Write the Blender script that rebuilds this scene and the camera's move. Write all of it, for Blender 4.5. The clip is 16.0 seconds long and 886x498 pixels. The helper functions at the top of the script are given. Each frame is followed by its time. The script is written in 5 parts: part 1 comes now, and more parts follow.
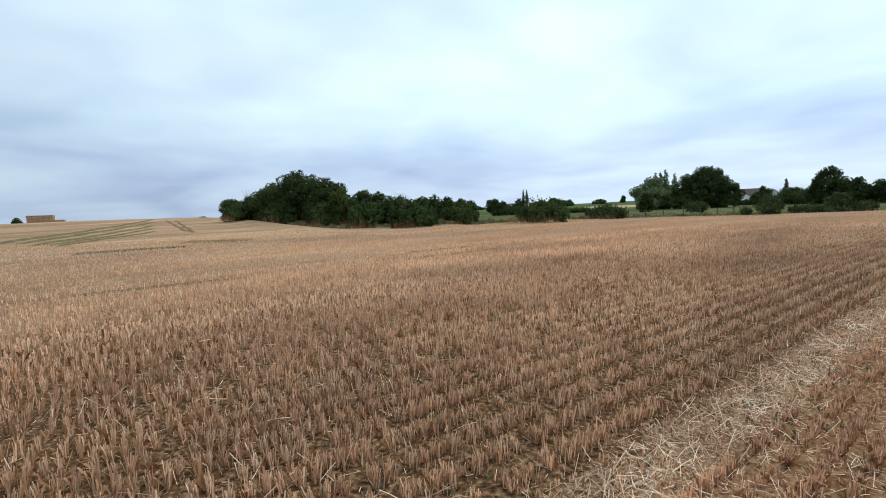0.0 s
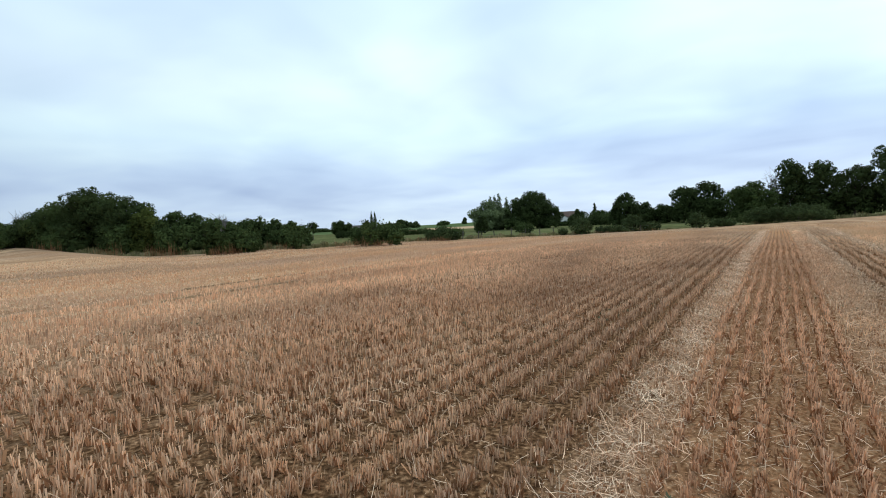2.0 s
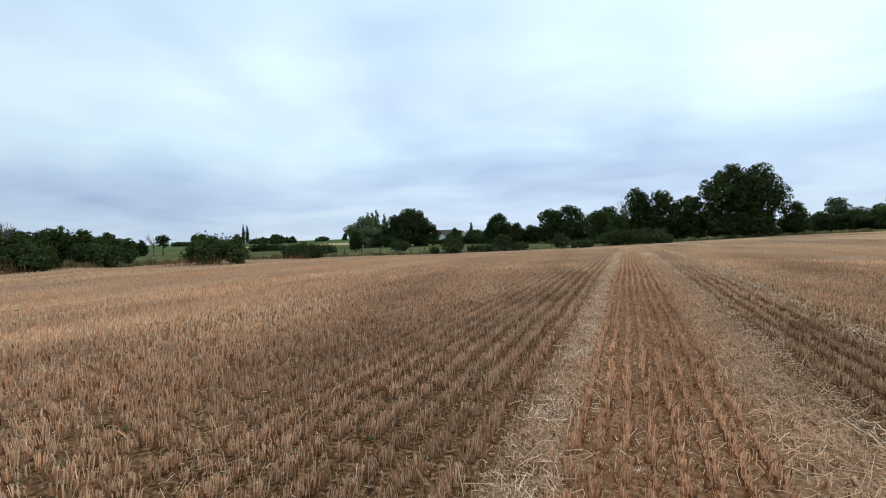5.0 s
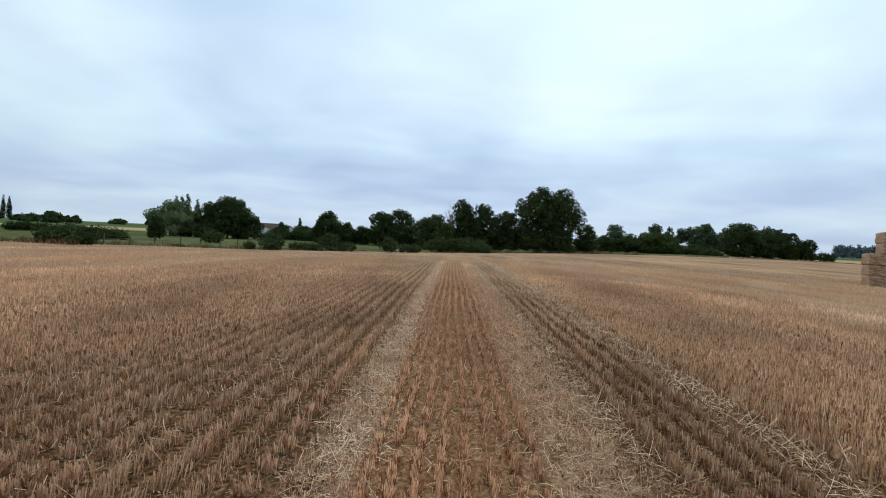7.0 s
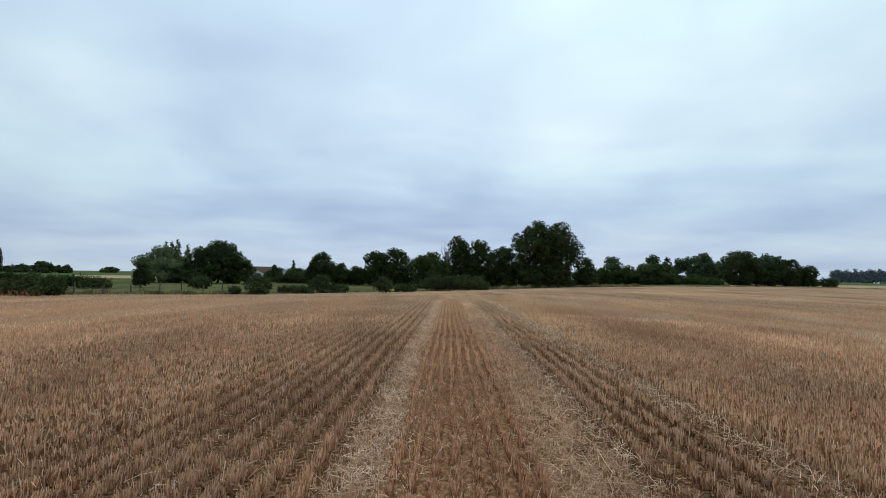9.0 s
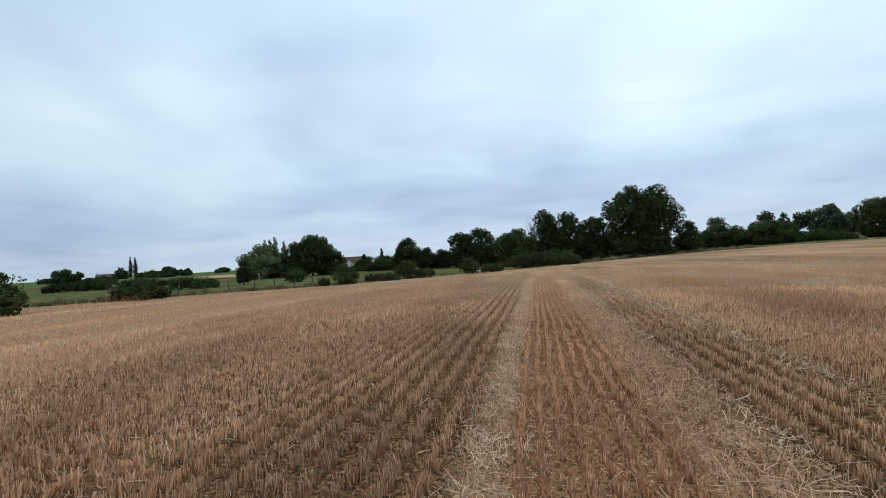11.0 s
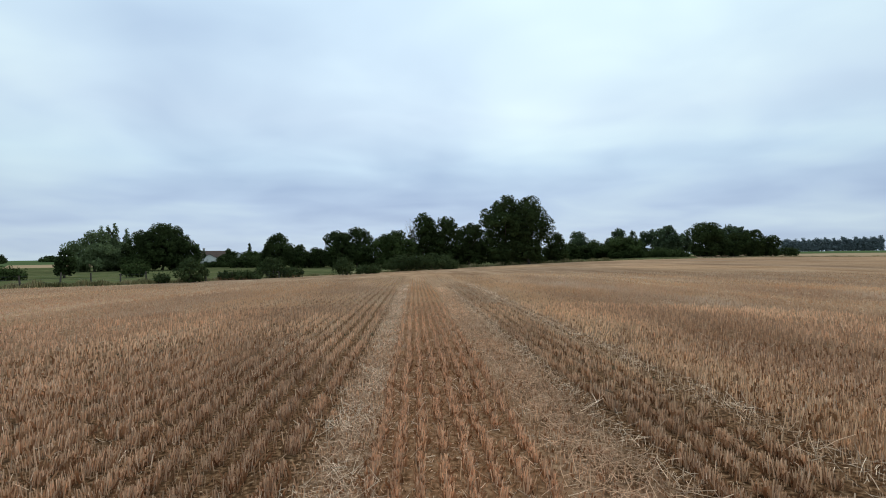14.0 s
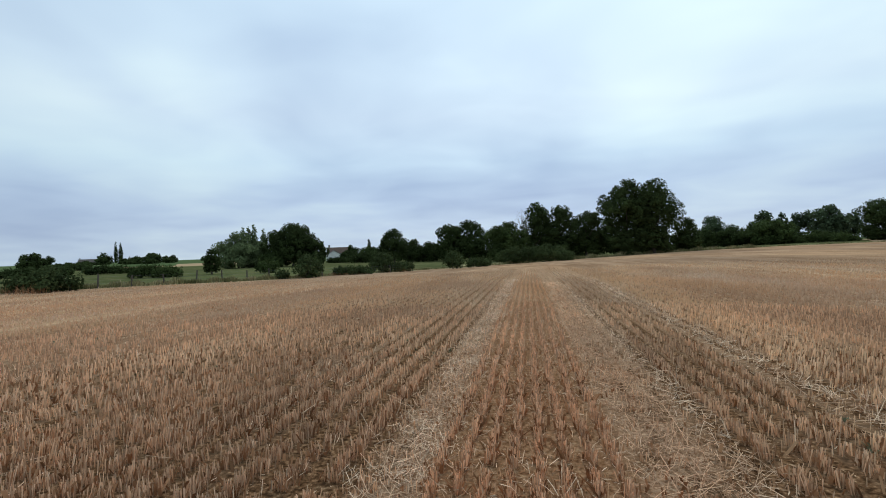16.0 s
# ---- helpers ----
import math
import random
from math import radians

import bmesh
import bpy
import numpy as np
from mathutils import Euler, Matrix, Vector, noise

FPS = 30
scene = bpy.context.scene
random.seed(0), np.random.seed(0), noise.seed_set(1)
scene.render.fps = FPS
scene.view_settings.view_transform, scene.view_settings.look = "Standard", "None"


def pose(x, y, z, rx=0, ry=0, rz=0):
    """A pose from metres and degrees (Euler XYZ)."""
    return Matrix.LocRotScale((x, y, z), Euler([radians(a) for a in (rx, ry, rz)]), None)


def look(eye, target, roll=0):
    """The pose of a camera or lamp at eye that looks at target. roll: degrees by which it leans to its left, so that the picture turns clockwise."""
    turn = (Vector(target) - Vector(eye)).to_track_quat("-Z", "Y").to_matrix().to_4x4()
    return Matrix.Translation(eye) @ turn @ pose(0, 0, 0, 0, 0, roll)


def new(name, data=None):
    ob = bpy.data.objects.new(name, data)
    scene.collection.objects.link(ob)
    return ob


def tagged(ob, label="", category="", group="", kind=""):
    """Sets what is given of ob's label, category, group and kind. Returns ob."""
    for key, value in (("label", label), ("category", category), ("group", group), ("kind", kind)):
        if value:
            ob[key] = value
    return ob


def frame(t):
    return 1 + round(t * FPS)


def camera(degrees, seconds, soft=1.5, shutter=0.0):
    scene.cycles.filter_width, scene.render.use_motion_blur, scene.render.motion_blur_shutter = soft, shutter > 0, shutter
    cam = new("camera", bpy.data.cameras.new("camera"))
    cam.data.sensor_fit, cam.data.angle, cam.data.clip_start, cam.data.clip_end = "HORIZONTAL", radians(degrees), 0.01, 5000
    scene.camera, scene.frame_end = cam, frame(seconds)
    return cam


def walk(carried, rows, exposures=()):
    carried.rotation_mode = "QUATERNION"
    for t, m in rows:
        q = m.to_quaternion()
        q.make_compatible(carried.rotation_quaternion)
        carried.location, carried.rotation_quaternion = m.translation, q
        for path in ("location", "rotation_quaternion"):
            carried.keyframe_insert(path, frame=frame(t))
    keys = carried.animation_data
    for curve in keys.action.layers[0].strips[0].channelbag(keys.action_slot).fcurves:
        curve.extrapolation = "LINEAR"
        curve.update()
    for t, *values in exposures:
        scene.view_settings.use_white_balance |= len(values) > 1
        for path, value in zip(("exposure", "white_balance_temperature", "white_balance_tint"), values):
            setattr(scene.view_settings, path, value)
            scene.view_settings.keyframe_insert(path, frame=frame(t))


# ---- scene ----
cam = camera(85.5, 16.0, soft=1.0)
PATH = [
    (0, (1.461, -2.985, 1.622), (-6.487, 3.027, 0.800), -2.42),
    (0.5, (1.266, -2.300, 1.626), (-5.943, 4.616, 1.172), -1.87),
    (1, (1.058, -1.604, 1.615), (-5.608, 5.833, 1.121), -1.62),
    (1.5, (1.000, -0.886, 1.626), (-5.255, 6.907, 1.235), -2.29),
    (2, (0.896, -0.201, 1.639), (-4.834, 7.978, 1.124), -2.78),
    (2.5, (0.816, 0.496, 1.616), (-5.038, 8.599, 1.321), -2.93),
    (3, (0.694, 1.203, 1.631), (-5.543, 9.007, 1.174), -2.13),
    (3.5, (0.692, 1.900, 1.611), (-5.274, 9.914, 1.191), -1.23),
    (4, (0.629, 2.587, 1.618), (-4.467, 11.183, 1.234), -0.00),
    (4.5, (0.674, 3.303, 1.612), (-3.441, 12.416, 1.451), -1.03),
    (5, (0.624, 4.022, 1.606), (-2.955, 13.357, 1.350), -1.61),
    (7.5, (0.793, 7.327, 1.723), (0.962, 17.325, 1.653), 3.01),
    (8, (0.771, 8.075, 1.721), (0.963, 18.070, 1.965), 2.58),
    (8.5, (0.811, 8.772, 1.684), (1.020, 18.759, 2.139), 1.43),
    (9, (0.701, 9.425, 1.706), (0.577, 19.407, 2.289), 1.02),
    (9.5, (0.681, 10.038, 1.693), (0.078, 19.999, 2.336), -1.01),
    (10, (0.565, 10.680, 1.692), (-1.160, 20.526, 1.991), -1.38),
    (12.5, (0.422, 14.302, 1.685), (-1.357, 24.141, 1.866), -4.62),
    (13, (0.380, 14.955, 1.672), (-0.678, 24.895, 1.932), -1.78),
    (13.5, (0.490, 15.581, 1.652), (0.782, 25.572, 1.969), -0.72),
    (14, (0.556, 16.268, 1.625), (1.161, 26.249, 1.780), -0.58),
    (14.5, (0.711, 16.890, 1.614), (0.998, 26.884, 1.403), -1.24),
    (15, (0.814, 17.582, 1.588), (0.118, 27.541, 1.015), -1.38),
    (15.5, (0.904, 18.233, 1.598), (-0.209, 28.166, 1.301), -1.46),
    (16, (0.941, 18.912, 1.579), (-0.810, 28.757, 1.627), -1.91),
]
walk(cam, [(t, look(eye, target, roll)) for t, eye, target, roll in PATH],
     exposures=((0, 0.18), (0.5, 0.11), (1.5, 0.11), (3.5, 0.09), (4.5, -0.07), (5, -0.03), (7.5, -0.18), (9, -0.3), (10, -0.18), (12.5, -0.27), (13.5, -0.31), (14, -0.25), (14.5, -0.08), (15, 0.02), (15.5, -0.13), (16, -0.23)))

# ---- world and light ----
SUN_EL, SUN_AZ = 40.0, -3.0   # degrees up, degrees left of +y


def build_world():
    world = bpy.data.worlds.new("overcast_sky")
    scene.world = world
    world.use_nodes = True
    nt = world.node_tree
    nt.nodes.clear()
    N, L = nt.nodes.new, nt.links.new
    out, bg = N("ShaderNodeOutputWorld"), N("ShaderNodeBackground")
    sky = N("ShaderNodeTexSky")
    sky.sky_type, sky.sun_disc = "NISHITA", False
    sky.sun_elevation, sky.sun_rotation = radians(SUN_EL), radians(-SUN_AZ)
    dim = N("ShaderNodeVectorMath")
    dim.operation = "SCALE"
    dim.inputs["Scale"].default_value = 0.08
    L(sky.outputs[0], dim.inputs[0])
    co, sep = N("ShaderNodeTexCoord"), N("ShaderNodeSeparateXYZ")
    L(co.outputs["Generated"], sep.inputs[0])
    # the cloud deck is a flat layer, so its pattern flattens towards the horizon
    up = N("ShaderNodeMath")
    up.operation = "MAXIMUM"
    up.inputs[1].default_value = 0.0
    L(sep.outputs["Z"], up.inputs[0])
    add = N("ShaderNodeMath")
    add.inputs[1].default_value = 0.16
    L(up.outputs[0], add.inputs[0])
    flat = N("ShaderNodeVectorMath")
    flat.operation = "DIVIDE"
    three = N("ShaderNodeCombineXYZ")
    for s in ("X", "Y", "Z"):
        L(add.outputs[0], three.inputs[s])
    L(co.outputs["Generated"], flat.inputs[0])
    L(three.outputs[0], flat.inputs[1])
    shades = []
    for scale, detail, rough, shift in ((0.55, 3.0, 0.5, (3.1, 7.7, 0)), (1.5, 3.0, 0.45, (1.3, 2.9, 0))):
        mp, nz = N("ShaderNodeMapping"), N("ShaderNodeTexNoise")
        mp.inputs["Location"].default_value = shift
        L(flat.outputs[0], mp.inputs["Vector"])
        nz.inputs["Scale"].default_value, nz.inputs["Detail"].default_value, nz.inputs["Roughness"].default_value = scale, detail, rough
        nz.inputs["Distortion"].default_value = 0.4
        L(mp.outputs[0], nz.inputs["Vector"])
        shades.append(nz)
    mixn = N("ShaderNodeMix")
    mixn.inputs[0].default_value = 0.3
    L(shades[0].outputs[0], mixn.inputs[2])
    L(shades[1].outputs[0], mixn.inputs[3])
    ramp = N("ShaderNodeValToRGB")
    e = ramp.color_ramp.elements
    e[0].position, e[0].color = 0.34, (0.52, 0.67, 0.87, 1)
    e[1].position, e[1].color = 0.64, (0.86, 1.05, 1.11, 1)
    m = e.new(0.50)
    m.color = (0.70, 0.875, 1.03, 1)
    L(mixn.outputs[0], ramp.inputs[0])
    # a darker belt of cloud bases stands over the horizon, and the deck thins overhead
    belt = N("ShaderNodeValToRGB")
    b = belt.color_ramp.elements
    b[0].position, b[0].color = 0.0, (0.80, 0.81, 0.87, 1)
    b[1].position, b[1].color = 0.62, (1.02, 1.08, 1.09, 1)
    for at, shade in ((0.05, (0.80, 0.81, 0.89, 1)), (0.11, (0.76, 0.785, 0.88, 1)), (0.18, (0.92, 0.96, 0.99, 1)), (0.27, (1.02, 1.02, 1.03, 1))):
        b.new(at).color = shade
    L(up.outputs[0], belt.inputs[0])
    shaded = N("ShaderNodeVectorMath")
    shaded.operation = "MULTIPLY"
    L(ramp.outputs[0], shaded.inputs[0])
    L(belt.outputs[0], shaded.inputs[1])
    # the hidden sun brightens its own side of the deck
    way = N("ShaderNodeVectorMath")
    way.operation = "DOT_PRODUCT"
    way.inputs[1].default_value = (math.sin(radians(-SUN_AZ)) * math.cos(radians(SUN_EL)), math.cos(radians(SUN_AZ)) * math.cos(radians(SUN_EL)), math.sin(radians(SUN_EL)))
    L(co.outputs["Generated"], way.inputs[0])
    glow = N("ShaderNodeMapRange")
    glow.inputs["From Min"].default_value, glow.inputs["From Max"].default_value = 0.0, 1.0
    glow.inputs["To Min"].default_value, glow.inputs["To Max"].default_value = 0.80, 1.15
    L(way.outputs["Value"], glow.inputs["Value"])
    lit = N("ShaderNodeVectorMath")
    lit.operation = "SCALE"
    L(shaded.outputs[0], lit.inputs[0])
    L(glow.outputs[0], lit.inputs["Scale"])
    mixc = N("ShaderNodeMix")
    mixc.data_type = "RGBA"
    mixc.inputs[0].default_value = 0.92
    L(dim.outputs[0], mixc.inputs[6])
    L(lit.outputs[0], mixc.inputs[7])
    L(mixc.outputs[2], bg.inputs["Color"])
    bg.inputs["Strength"].default_value = 1.0
    L(bg.outputs[0], out.inputs["Surface"])


build_world()
sun = new("sun", bpy.data.lights.new("sun", "SUN"))
sun.data.energy, sun.data.angle, sun.data.color = 1.15, radians(25), (1.0, 0.91, 0.80)
sun.matrix_world = look((60 * math.sin(radians(-SUN_AZ)), 60 * math.cos(radians(SUN_AZ)), 60 * math.tan(radians(SUN_EL))), (0, 0, 0))


# ---- materials ----
def node_material(name, colours, scale=1.0, rough=0.85, detail=6.0, stretch=(1, 1, 1), bump=0.0, bump_scale=30.0, island=0.0, spec=0.08, big=0.0, big_scale=0.05, coords="Object", translucent=0.0, tint=None, weathered=False):
    """Noise between two or three colours, a slow second noise over it, fine relief, and a spread from piece to piece."""
    mat = bpy.data.materials.new(name)
    mat.use_nodes = True
    nt = mat.node_tree
    N, L = nt.nodes.new, nt.links.new
    b = nt.nodes["Principled BSDF"]
    b.inputs["Roughness"].default_value = rough
    b.inputs["Specular IOR Level"].default_value = spec
    co = N("ShaderNodeTexCoord")
    if coords == "World":
        geo = N("ShaderNodeNewGeometry")
        src = geo.outputs["Position"]
    else:
        src = co.outputs[coords]
    mp = N("ShaderNodeMapping")
    mp.inputs["Scale"].default_value = stretch
    L(src, mp.inputs["Vector"])
    nz = N("ShaderNodeTexNoise")
    nz.inputs["Scale"].default_value, nz.inputs["Detail"].default_value = scale, detail
    L(mp.outputs[0], nz.inputs["Vector"])
    ramp = N("ShaderNodeValToRGB")
    els = ramp.color_ramp.elements
    els[0].position, els[1].position = 0.32, 0.68
    els[0].color, els[1].color = (*colours[0], 1), (*colours[-1], 1)
    if len(colours) == 3:
        els.new(0.5).color = (*colours[1], 1)
    L(nz.outputs[0], ramp.inputs[0])
    colour = ramp.outputs[0]

    def scaled(colour, value, low, high):
        rng = N("ShaderNodeMapRange")
        rng.inputs["From Min"].default_value, rng.inputs["From Max"].default_value = 0.3 if value.name == "Fac" or value.name == "Factor" else 0.0, 0.7 if value.name == "Fac" or value.name == "Factor" else 1.0
        rng.inputs["To Min"].default_value, rng.inputs["To Max"].default_value = low, high
        L(value, rng.inputs["Value"])
        vm = N("ShaderNodeVectorMath")
        vm.operation = "SCALE"
        L(colour, vm.inputs[0])
        L(rng.outputs[0], vm.inputs["Scale"])
        return vm.outputs[0]

    if big:
        n2 = N("ShaderNodeTexNoise")
        n2.inputs["Scale"].default_value, n2.inputs["Detail"].default_value = big_scale, 4.0
        L(mp.outputs[0], n2.inputs["Vector"])
        colour = scaled(colour, n2.outputs[0], 1 - big, 1 + big)
    if tint:
        n4, r4, m4 = N("ShaderNodeTexNoise"), N("ShaderNodeValToRGB"), N("ShaderNodeVectorMath")
        n4.inputs["Scale"].default_value, n4.inputs["Detail"].default_value = tint[0], 3.0
        L(mp.outputs[0], n4.inputs["Vector"])
        e4 = r4.color_ramp.elements
        e4[0].position, e4[0].color, e4[1].position, e4[1].color = 0.40, (*tint[1], 1), 0.60, (*tint[2], 1)
        L(n4.outputs[0], r4.inputs[0])
        m4.operation = "MULTIPLY"
        L(colour, m4.inputs[0])
        L(r4.outputs[0], m4.inputs[1])
        colour = m4.outputs[0]
    if weathered:
        # trodden stubble beside the wheel tracks has gone grey; between and beyond them it is still reddish
        at, shift, both, span, grey = N("ShaderNodeSeparateXYZ"), N("ShaderNodeTexNoise"), N("ShaderNodeMath"), N("ShaderNodeMapRange"), N("ShaderNodeValToRGB")
        L(src, at.inputs[0])
        L(mp.outputs[0], shift.inputs["Vector"])
        shift.inputs["Scale"].default_value, shift.inputs["Detail"].default_value = 0.8, 3.0
        both.operation = "MULTIPLY_ADD"
        both.inputs[1].default_value = 2.4
        L(shift.outputs[0], both.inputs[0])
        L(at.outputs["X"], both.inputs[2])
        span.inputs["From Min"].default_value, span.inputs["From Max"].default_value = -8.8, 11.2
        L(both.outputs[0], span.inputs["Value"])
        stops = grey.color_ramp.elements
        stops[0].position, stops[0].color = 0.12, (1.02, 1.0, 1.0, 1)
        stops[1].position, stops[1].color = 0.80, (1.02, 1.01, 1.0, 1)
        for x, shade in ((-4.2, (1.02, 1.0, 0.99)), (-2.2, (1.03, 1.04, 1.05)), (-0.7, (1.0, 1.02, 1.04)), (0.1, (1.07, 1.02, 0.99)), (1.7, (1.07, 1.02, 0.99)), (2.4, (0.95, 0.97, 0.98)), (3.4, (0.95, 0.97, 0.98)), (4.3, (0.99, 0.99, 0.95))):
            stops.new((x + 10) / 20).color = (*shade, 1)
        L(span.outputs[0], grey.inputs[0])
        worn = N("ShaderNodeVectorMath")
        worn.operation = "MULTIPLY"
        L(colour, worn.inputs[0])
        L(grey.outputs[0], worn.inputs[1])
        colour = worn.outputs[0]
    if island:
        geo2 = N("ShaderNodeNewGeometry")
        colour = scaled(colour, geo2.outputs["Random Per Island"], 1 - island, 1 + island)
    L(colour, b.inputs["Base Color"])
    if bump:
        n3, bp = N("ShaderNodeTexNoise"), N("ShaderNodeBump")
        n3.inputs["Scale"].default_value, n3.inputs["Detail"].default_value = bump_scale, 5.0
        L(mp.outputs[0], n3.inputs["Vector"])
        L(n3.outputs[0], bp.inputs["Height"])
        bp.inputs["Strength"].default_value, bp.inputs["Distance"].default_value = bump, 0.03
        L(bp.outputs[0], b.inputs["Normal"])
    if translucent:
        tr, mx = N("ShaderNodeBsdfTranslucent"), N("ShaderNodeMixShader")
        L(colour, tr.inputs["Color"])
        mx.inputs[0].default_value = translucent
        L(b.outputs[0], mx.inputs[1])
        L(tr.outputs[0], mx.inputs[2])
        L(mx.outputs[0], nt.nodes["Material Output"].inputs["Surface"])
    return mat


def field_material():
    """Soil with chaff between the rows, grading into a mat of stubble where single stalks are no longer told apart."""
    mat = bpy.data.materials.new("stubble_ground")
    mat.use_nodes = True
    nt = mat.node_tree
    N, L = nt.nodes.new, nt.links.new
    b = nt.nodes["Principled BSDF"]
    b.inputs["Roughness"].default_value, b.inputs["Specular IOR Level"].default_value = 1.0, 0.0
    geo = N("ShaderNodeNewGeometry")

    def noise_of(stretch, scale, detail=5.0):
        mp, nz = N("ShaderNodeMapping"), N("ShaderNodeTexNoise")
        mp.inputs["Scale"].default_value = stretch
        L(geo.outputs["Position"], mp.inputs["Vector"])
        nz.inputs["Scale"].default_value, nz.inputs["Detail"].default_value = scale, detail
        L(mp.outputs[0], nz.inputs["Vector"])
        return nz.outputs[0]

    def ramp_of(value, *stops):
        r = N("ShaderNodeValToRGB")
        els = r.color_ramp.elements
        els[0].position, els[0].color = stops[0][0], (*stops[0][1], 1)
        els[1].position, els[1].color = stops[-1][0], (*stops[-1][1], 1)
        for p, c in stops[1:-1]:
            els.new(p).color = (*c, 1)
        L(value, r.inputs[0])
        return r.outputs[0]

    def mix(fac, a, c):
        m = N("ShaderNodeMix")
        m.data_type = "RGBA"
        L(fac, m.inputs[0]) if not isinstance(fac, float) else setattr(m.inputs[0], "default_value", fac)
        L(a, m.inputs[6])
        L(c, m.inputs[7])
        return m.outputs[2]

    soil = ramp_of(noise_of((1, 1, 1), 22.0, 8.0), (0.38, SOIL_DARK), (0.54, SOIL_MID), (0.70, SOIL_CHAFF))
    trodden = ramp_of(noise_of((1, 1, 1), 30.0, 8.0), (0.34, (0.20, 0.108, 0.06)), (0.50, (0.43, 0.26, 0.155)), (0.66, (0.64, 0.43, 0.28)))
    # chaff lies thick in the two wheel tracks, and thinner between them
    where = N("ShaderNodeSeparateXYZ")
    L(geo.outputs["Position"], where.inputs[0])
    cover = None
    for centre, half in ((-0.02, 0.22), (1.96, 0.33)):
        off, size, fall = N("ShaderNodeMath"), N("ShaderNodeMath"), N("ShaderNodeMapRange")
        off.operation, size.operation = "SUBTRACT", "ABSOLUTE"
        off.inputs[1].default_value = centre
        L(where.outputs["X"], off.inputs[0])
        L(off.outputs[0], size.inputs[0])
        fall.inputs["From Min"].default_value, fall.inputs["From Max"].default_value = half + 0.1, half - 0.12
        L(size.outputs[0], fall.inputs["Value"])
        if cover is None:
            cover = fall.outputs[0]
        else:
            both = N("ShaderNodeMath")
            L(cover, both.inputs[0])
            L(fall.outputs[0], both.inputs[1])
            cover = both.outputs[0]
    ragged = N("ShaderNodeMath")
    ragged.operation = "MULTIPLY"
    L(cover, ragged.inputs[0])
    wisps = N("ShaderNodeMapRange")
    wisps.inputs["From Min"].default_value, wisps.inputs["From Max"].default_value = 0.36, 0.56
    L(noise_of((1, 0.4, 1), 5.0, 6.0), wisps.inputs["Value"])
    wisps.inputs["To Max"].default_value = 0.75
    L(wisps.outputs[0], ragged.inputs[1])
    mat_far = ramp_of(noise_of((1.0, 0.12, 1), 1.3, 6.0), (0.30, FAR_DARK), (0.50, FAR_MID), (0.70, FAR_LIGHT))
    grain = ramp_of(noise_of((1, 1, 1), 6.0, 8.0), (0.30, (0.72, 0.72, 0.72)), (0.70, (1.25, 1.25, 1.25)))
    patch = ramp_of(noise_of((1.0, 0.35, 1), 0.06, 4.0), (0.35, (0.82, 0.84, 0.88)), (0.65, (1.12, 1.08, 1.02)))
    streak = ramp_of(noise_of((1.0, 0.12, 1), 0.4, 5.0), (0.36, (0.84, 0.82, 0.80)), (0.62, (1.1, 1.1, 1.1)))
    broad = ramp_of(noise_of((1.0, 0.5, 1), 0.11, 5.0), (0.38, (0.86, 0.84, 0.82)), (0.60, (1.08, 1.08, 1.08)))
    for extra in (grain, patch, streak, broad):
        m = N("ShaderNodeVectorMath")
        m.operation = "MULTIPLY"
        L(mat_far, m.inputs[0])
        L(extra, m.inputs[1])
        mat_far = m.outputs[0]
    dist = N("ShaderNodeVectorMath")
    dist.operation = "DISTANCE"
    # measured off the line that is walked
    nearest, line = N("ShaderNodeClamp"), N("ShaderNodeCombineXYZ")
    nearest.inputs["Min"].default_value, nearest.inputs["Max"].default_value = -3.0, 18.9
    L(where.outputs["Y"], nearest.inputs["Value"])
    line.inputs["X"].default_value = 0.7
    L(nearest.outputs[0], line.inputs["Y"])
    L(line.outputs[0], dist.inputs[1])
    L(geo.outputs["Position"], dist.inputs[0])
    rng = N("ShaderNodeMapRange")
    rng.inputs["From Min"].default_value, rng.inputs["From Max"].default_value = 3.0, 11.0
    L(dist.outputs["Value"], rng.inputs["Value"])
    # bare soil shows between the drilled rows until they close up with distance
    wave, rows, blur, onto = (N("ShaderNodeMath"), N("ShaderNodeMapRange"), N("ShaderNodeMapRange"), N("ShaderNodeMath"))
    wave.operation, onto.operation = "COSINE", "MULTIPLY"
    phase = None
    for first, gap, starts in ((-0.46, 0.29, None), (0.26, 0.175, 0.05), (2.60, 0.27, 1.7)):
        turn = N("ShaderNodeMath")
        turn.operation = "MULTIPLY_ADD"
        turn.inputs[1].default_value, turn.inputs[2].default_value = math.tau / gap, -first * math.tau / gap
        L(where.outputs["X"], turn.inputs[0])
        if starts is None:
            phase = turn.outputs[0]
            continue
        past, pick = N("ShaderNodeMath"), N("ShaderNodeMix")
        past.operation = "GREATER_THAN"
        past.inputs[1].default_value = starts
        L(where.outputs["X"], past.inputs[0])
        L(past.outputs[0], pick.inputs[0])
        L(phase, pick.inputs[2])
        L(turn.outputs[0], pick.inputs[3])
        phase = pick.outputs[0]
    L(phase, wave.inputs[0])
    rows.inputs["From Min"].default_value, rows.inputs["From Max"].default_value = -0.5, 0.45
    L(wave.outputs[0], rows.inputs["Value"])
    blur.inputs["From Min"].default_value, blur.inputs["From Max"].default_value = 12.0, 34.0
    L(dist.outputs["Value"], blur.inputs["Value"])
    aside, far_aside, either = N("ShaderNodeMath"), N("ShaderNodeMapRange"), N("ShaderNodeMath")
    aside.operation, either.operation = "ABSOLUTE", "MAXIMUM"
    L(where.outputs["X"], aside.inputs[0])
    L(aside.outputs[0], far_aside.inputs["Value"])
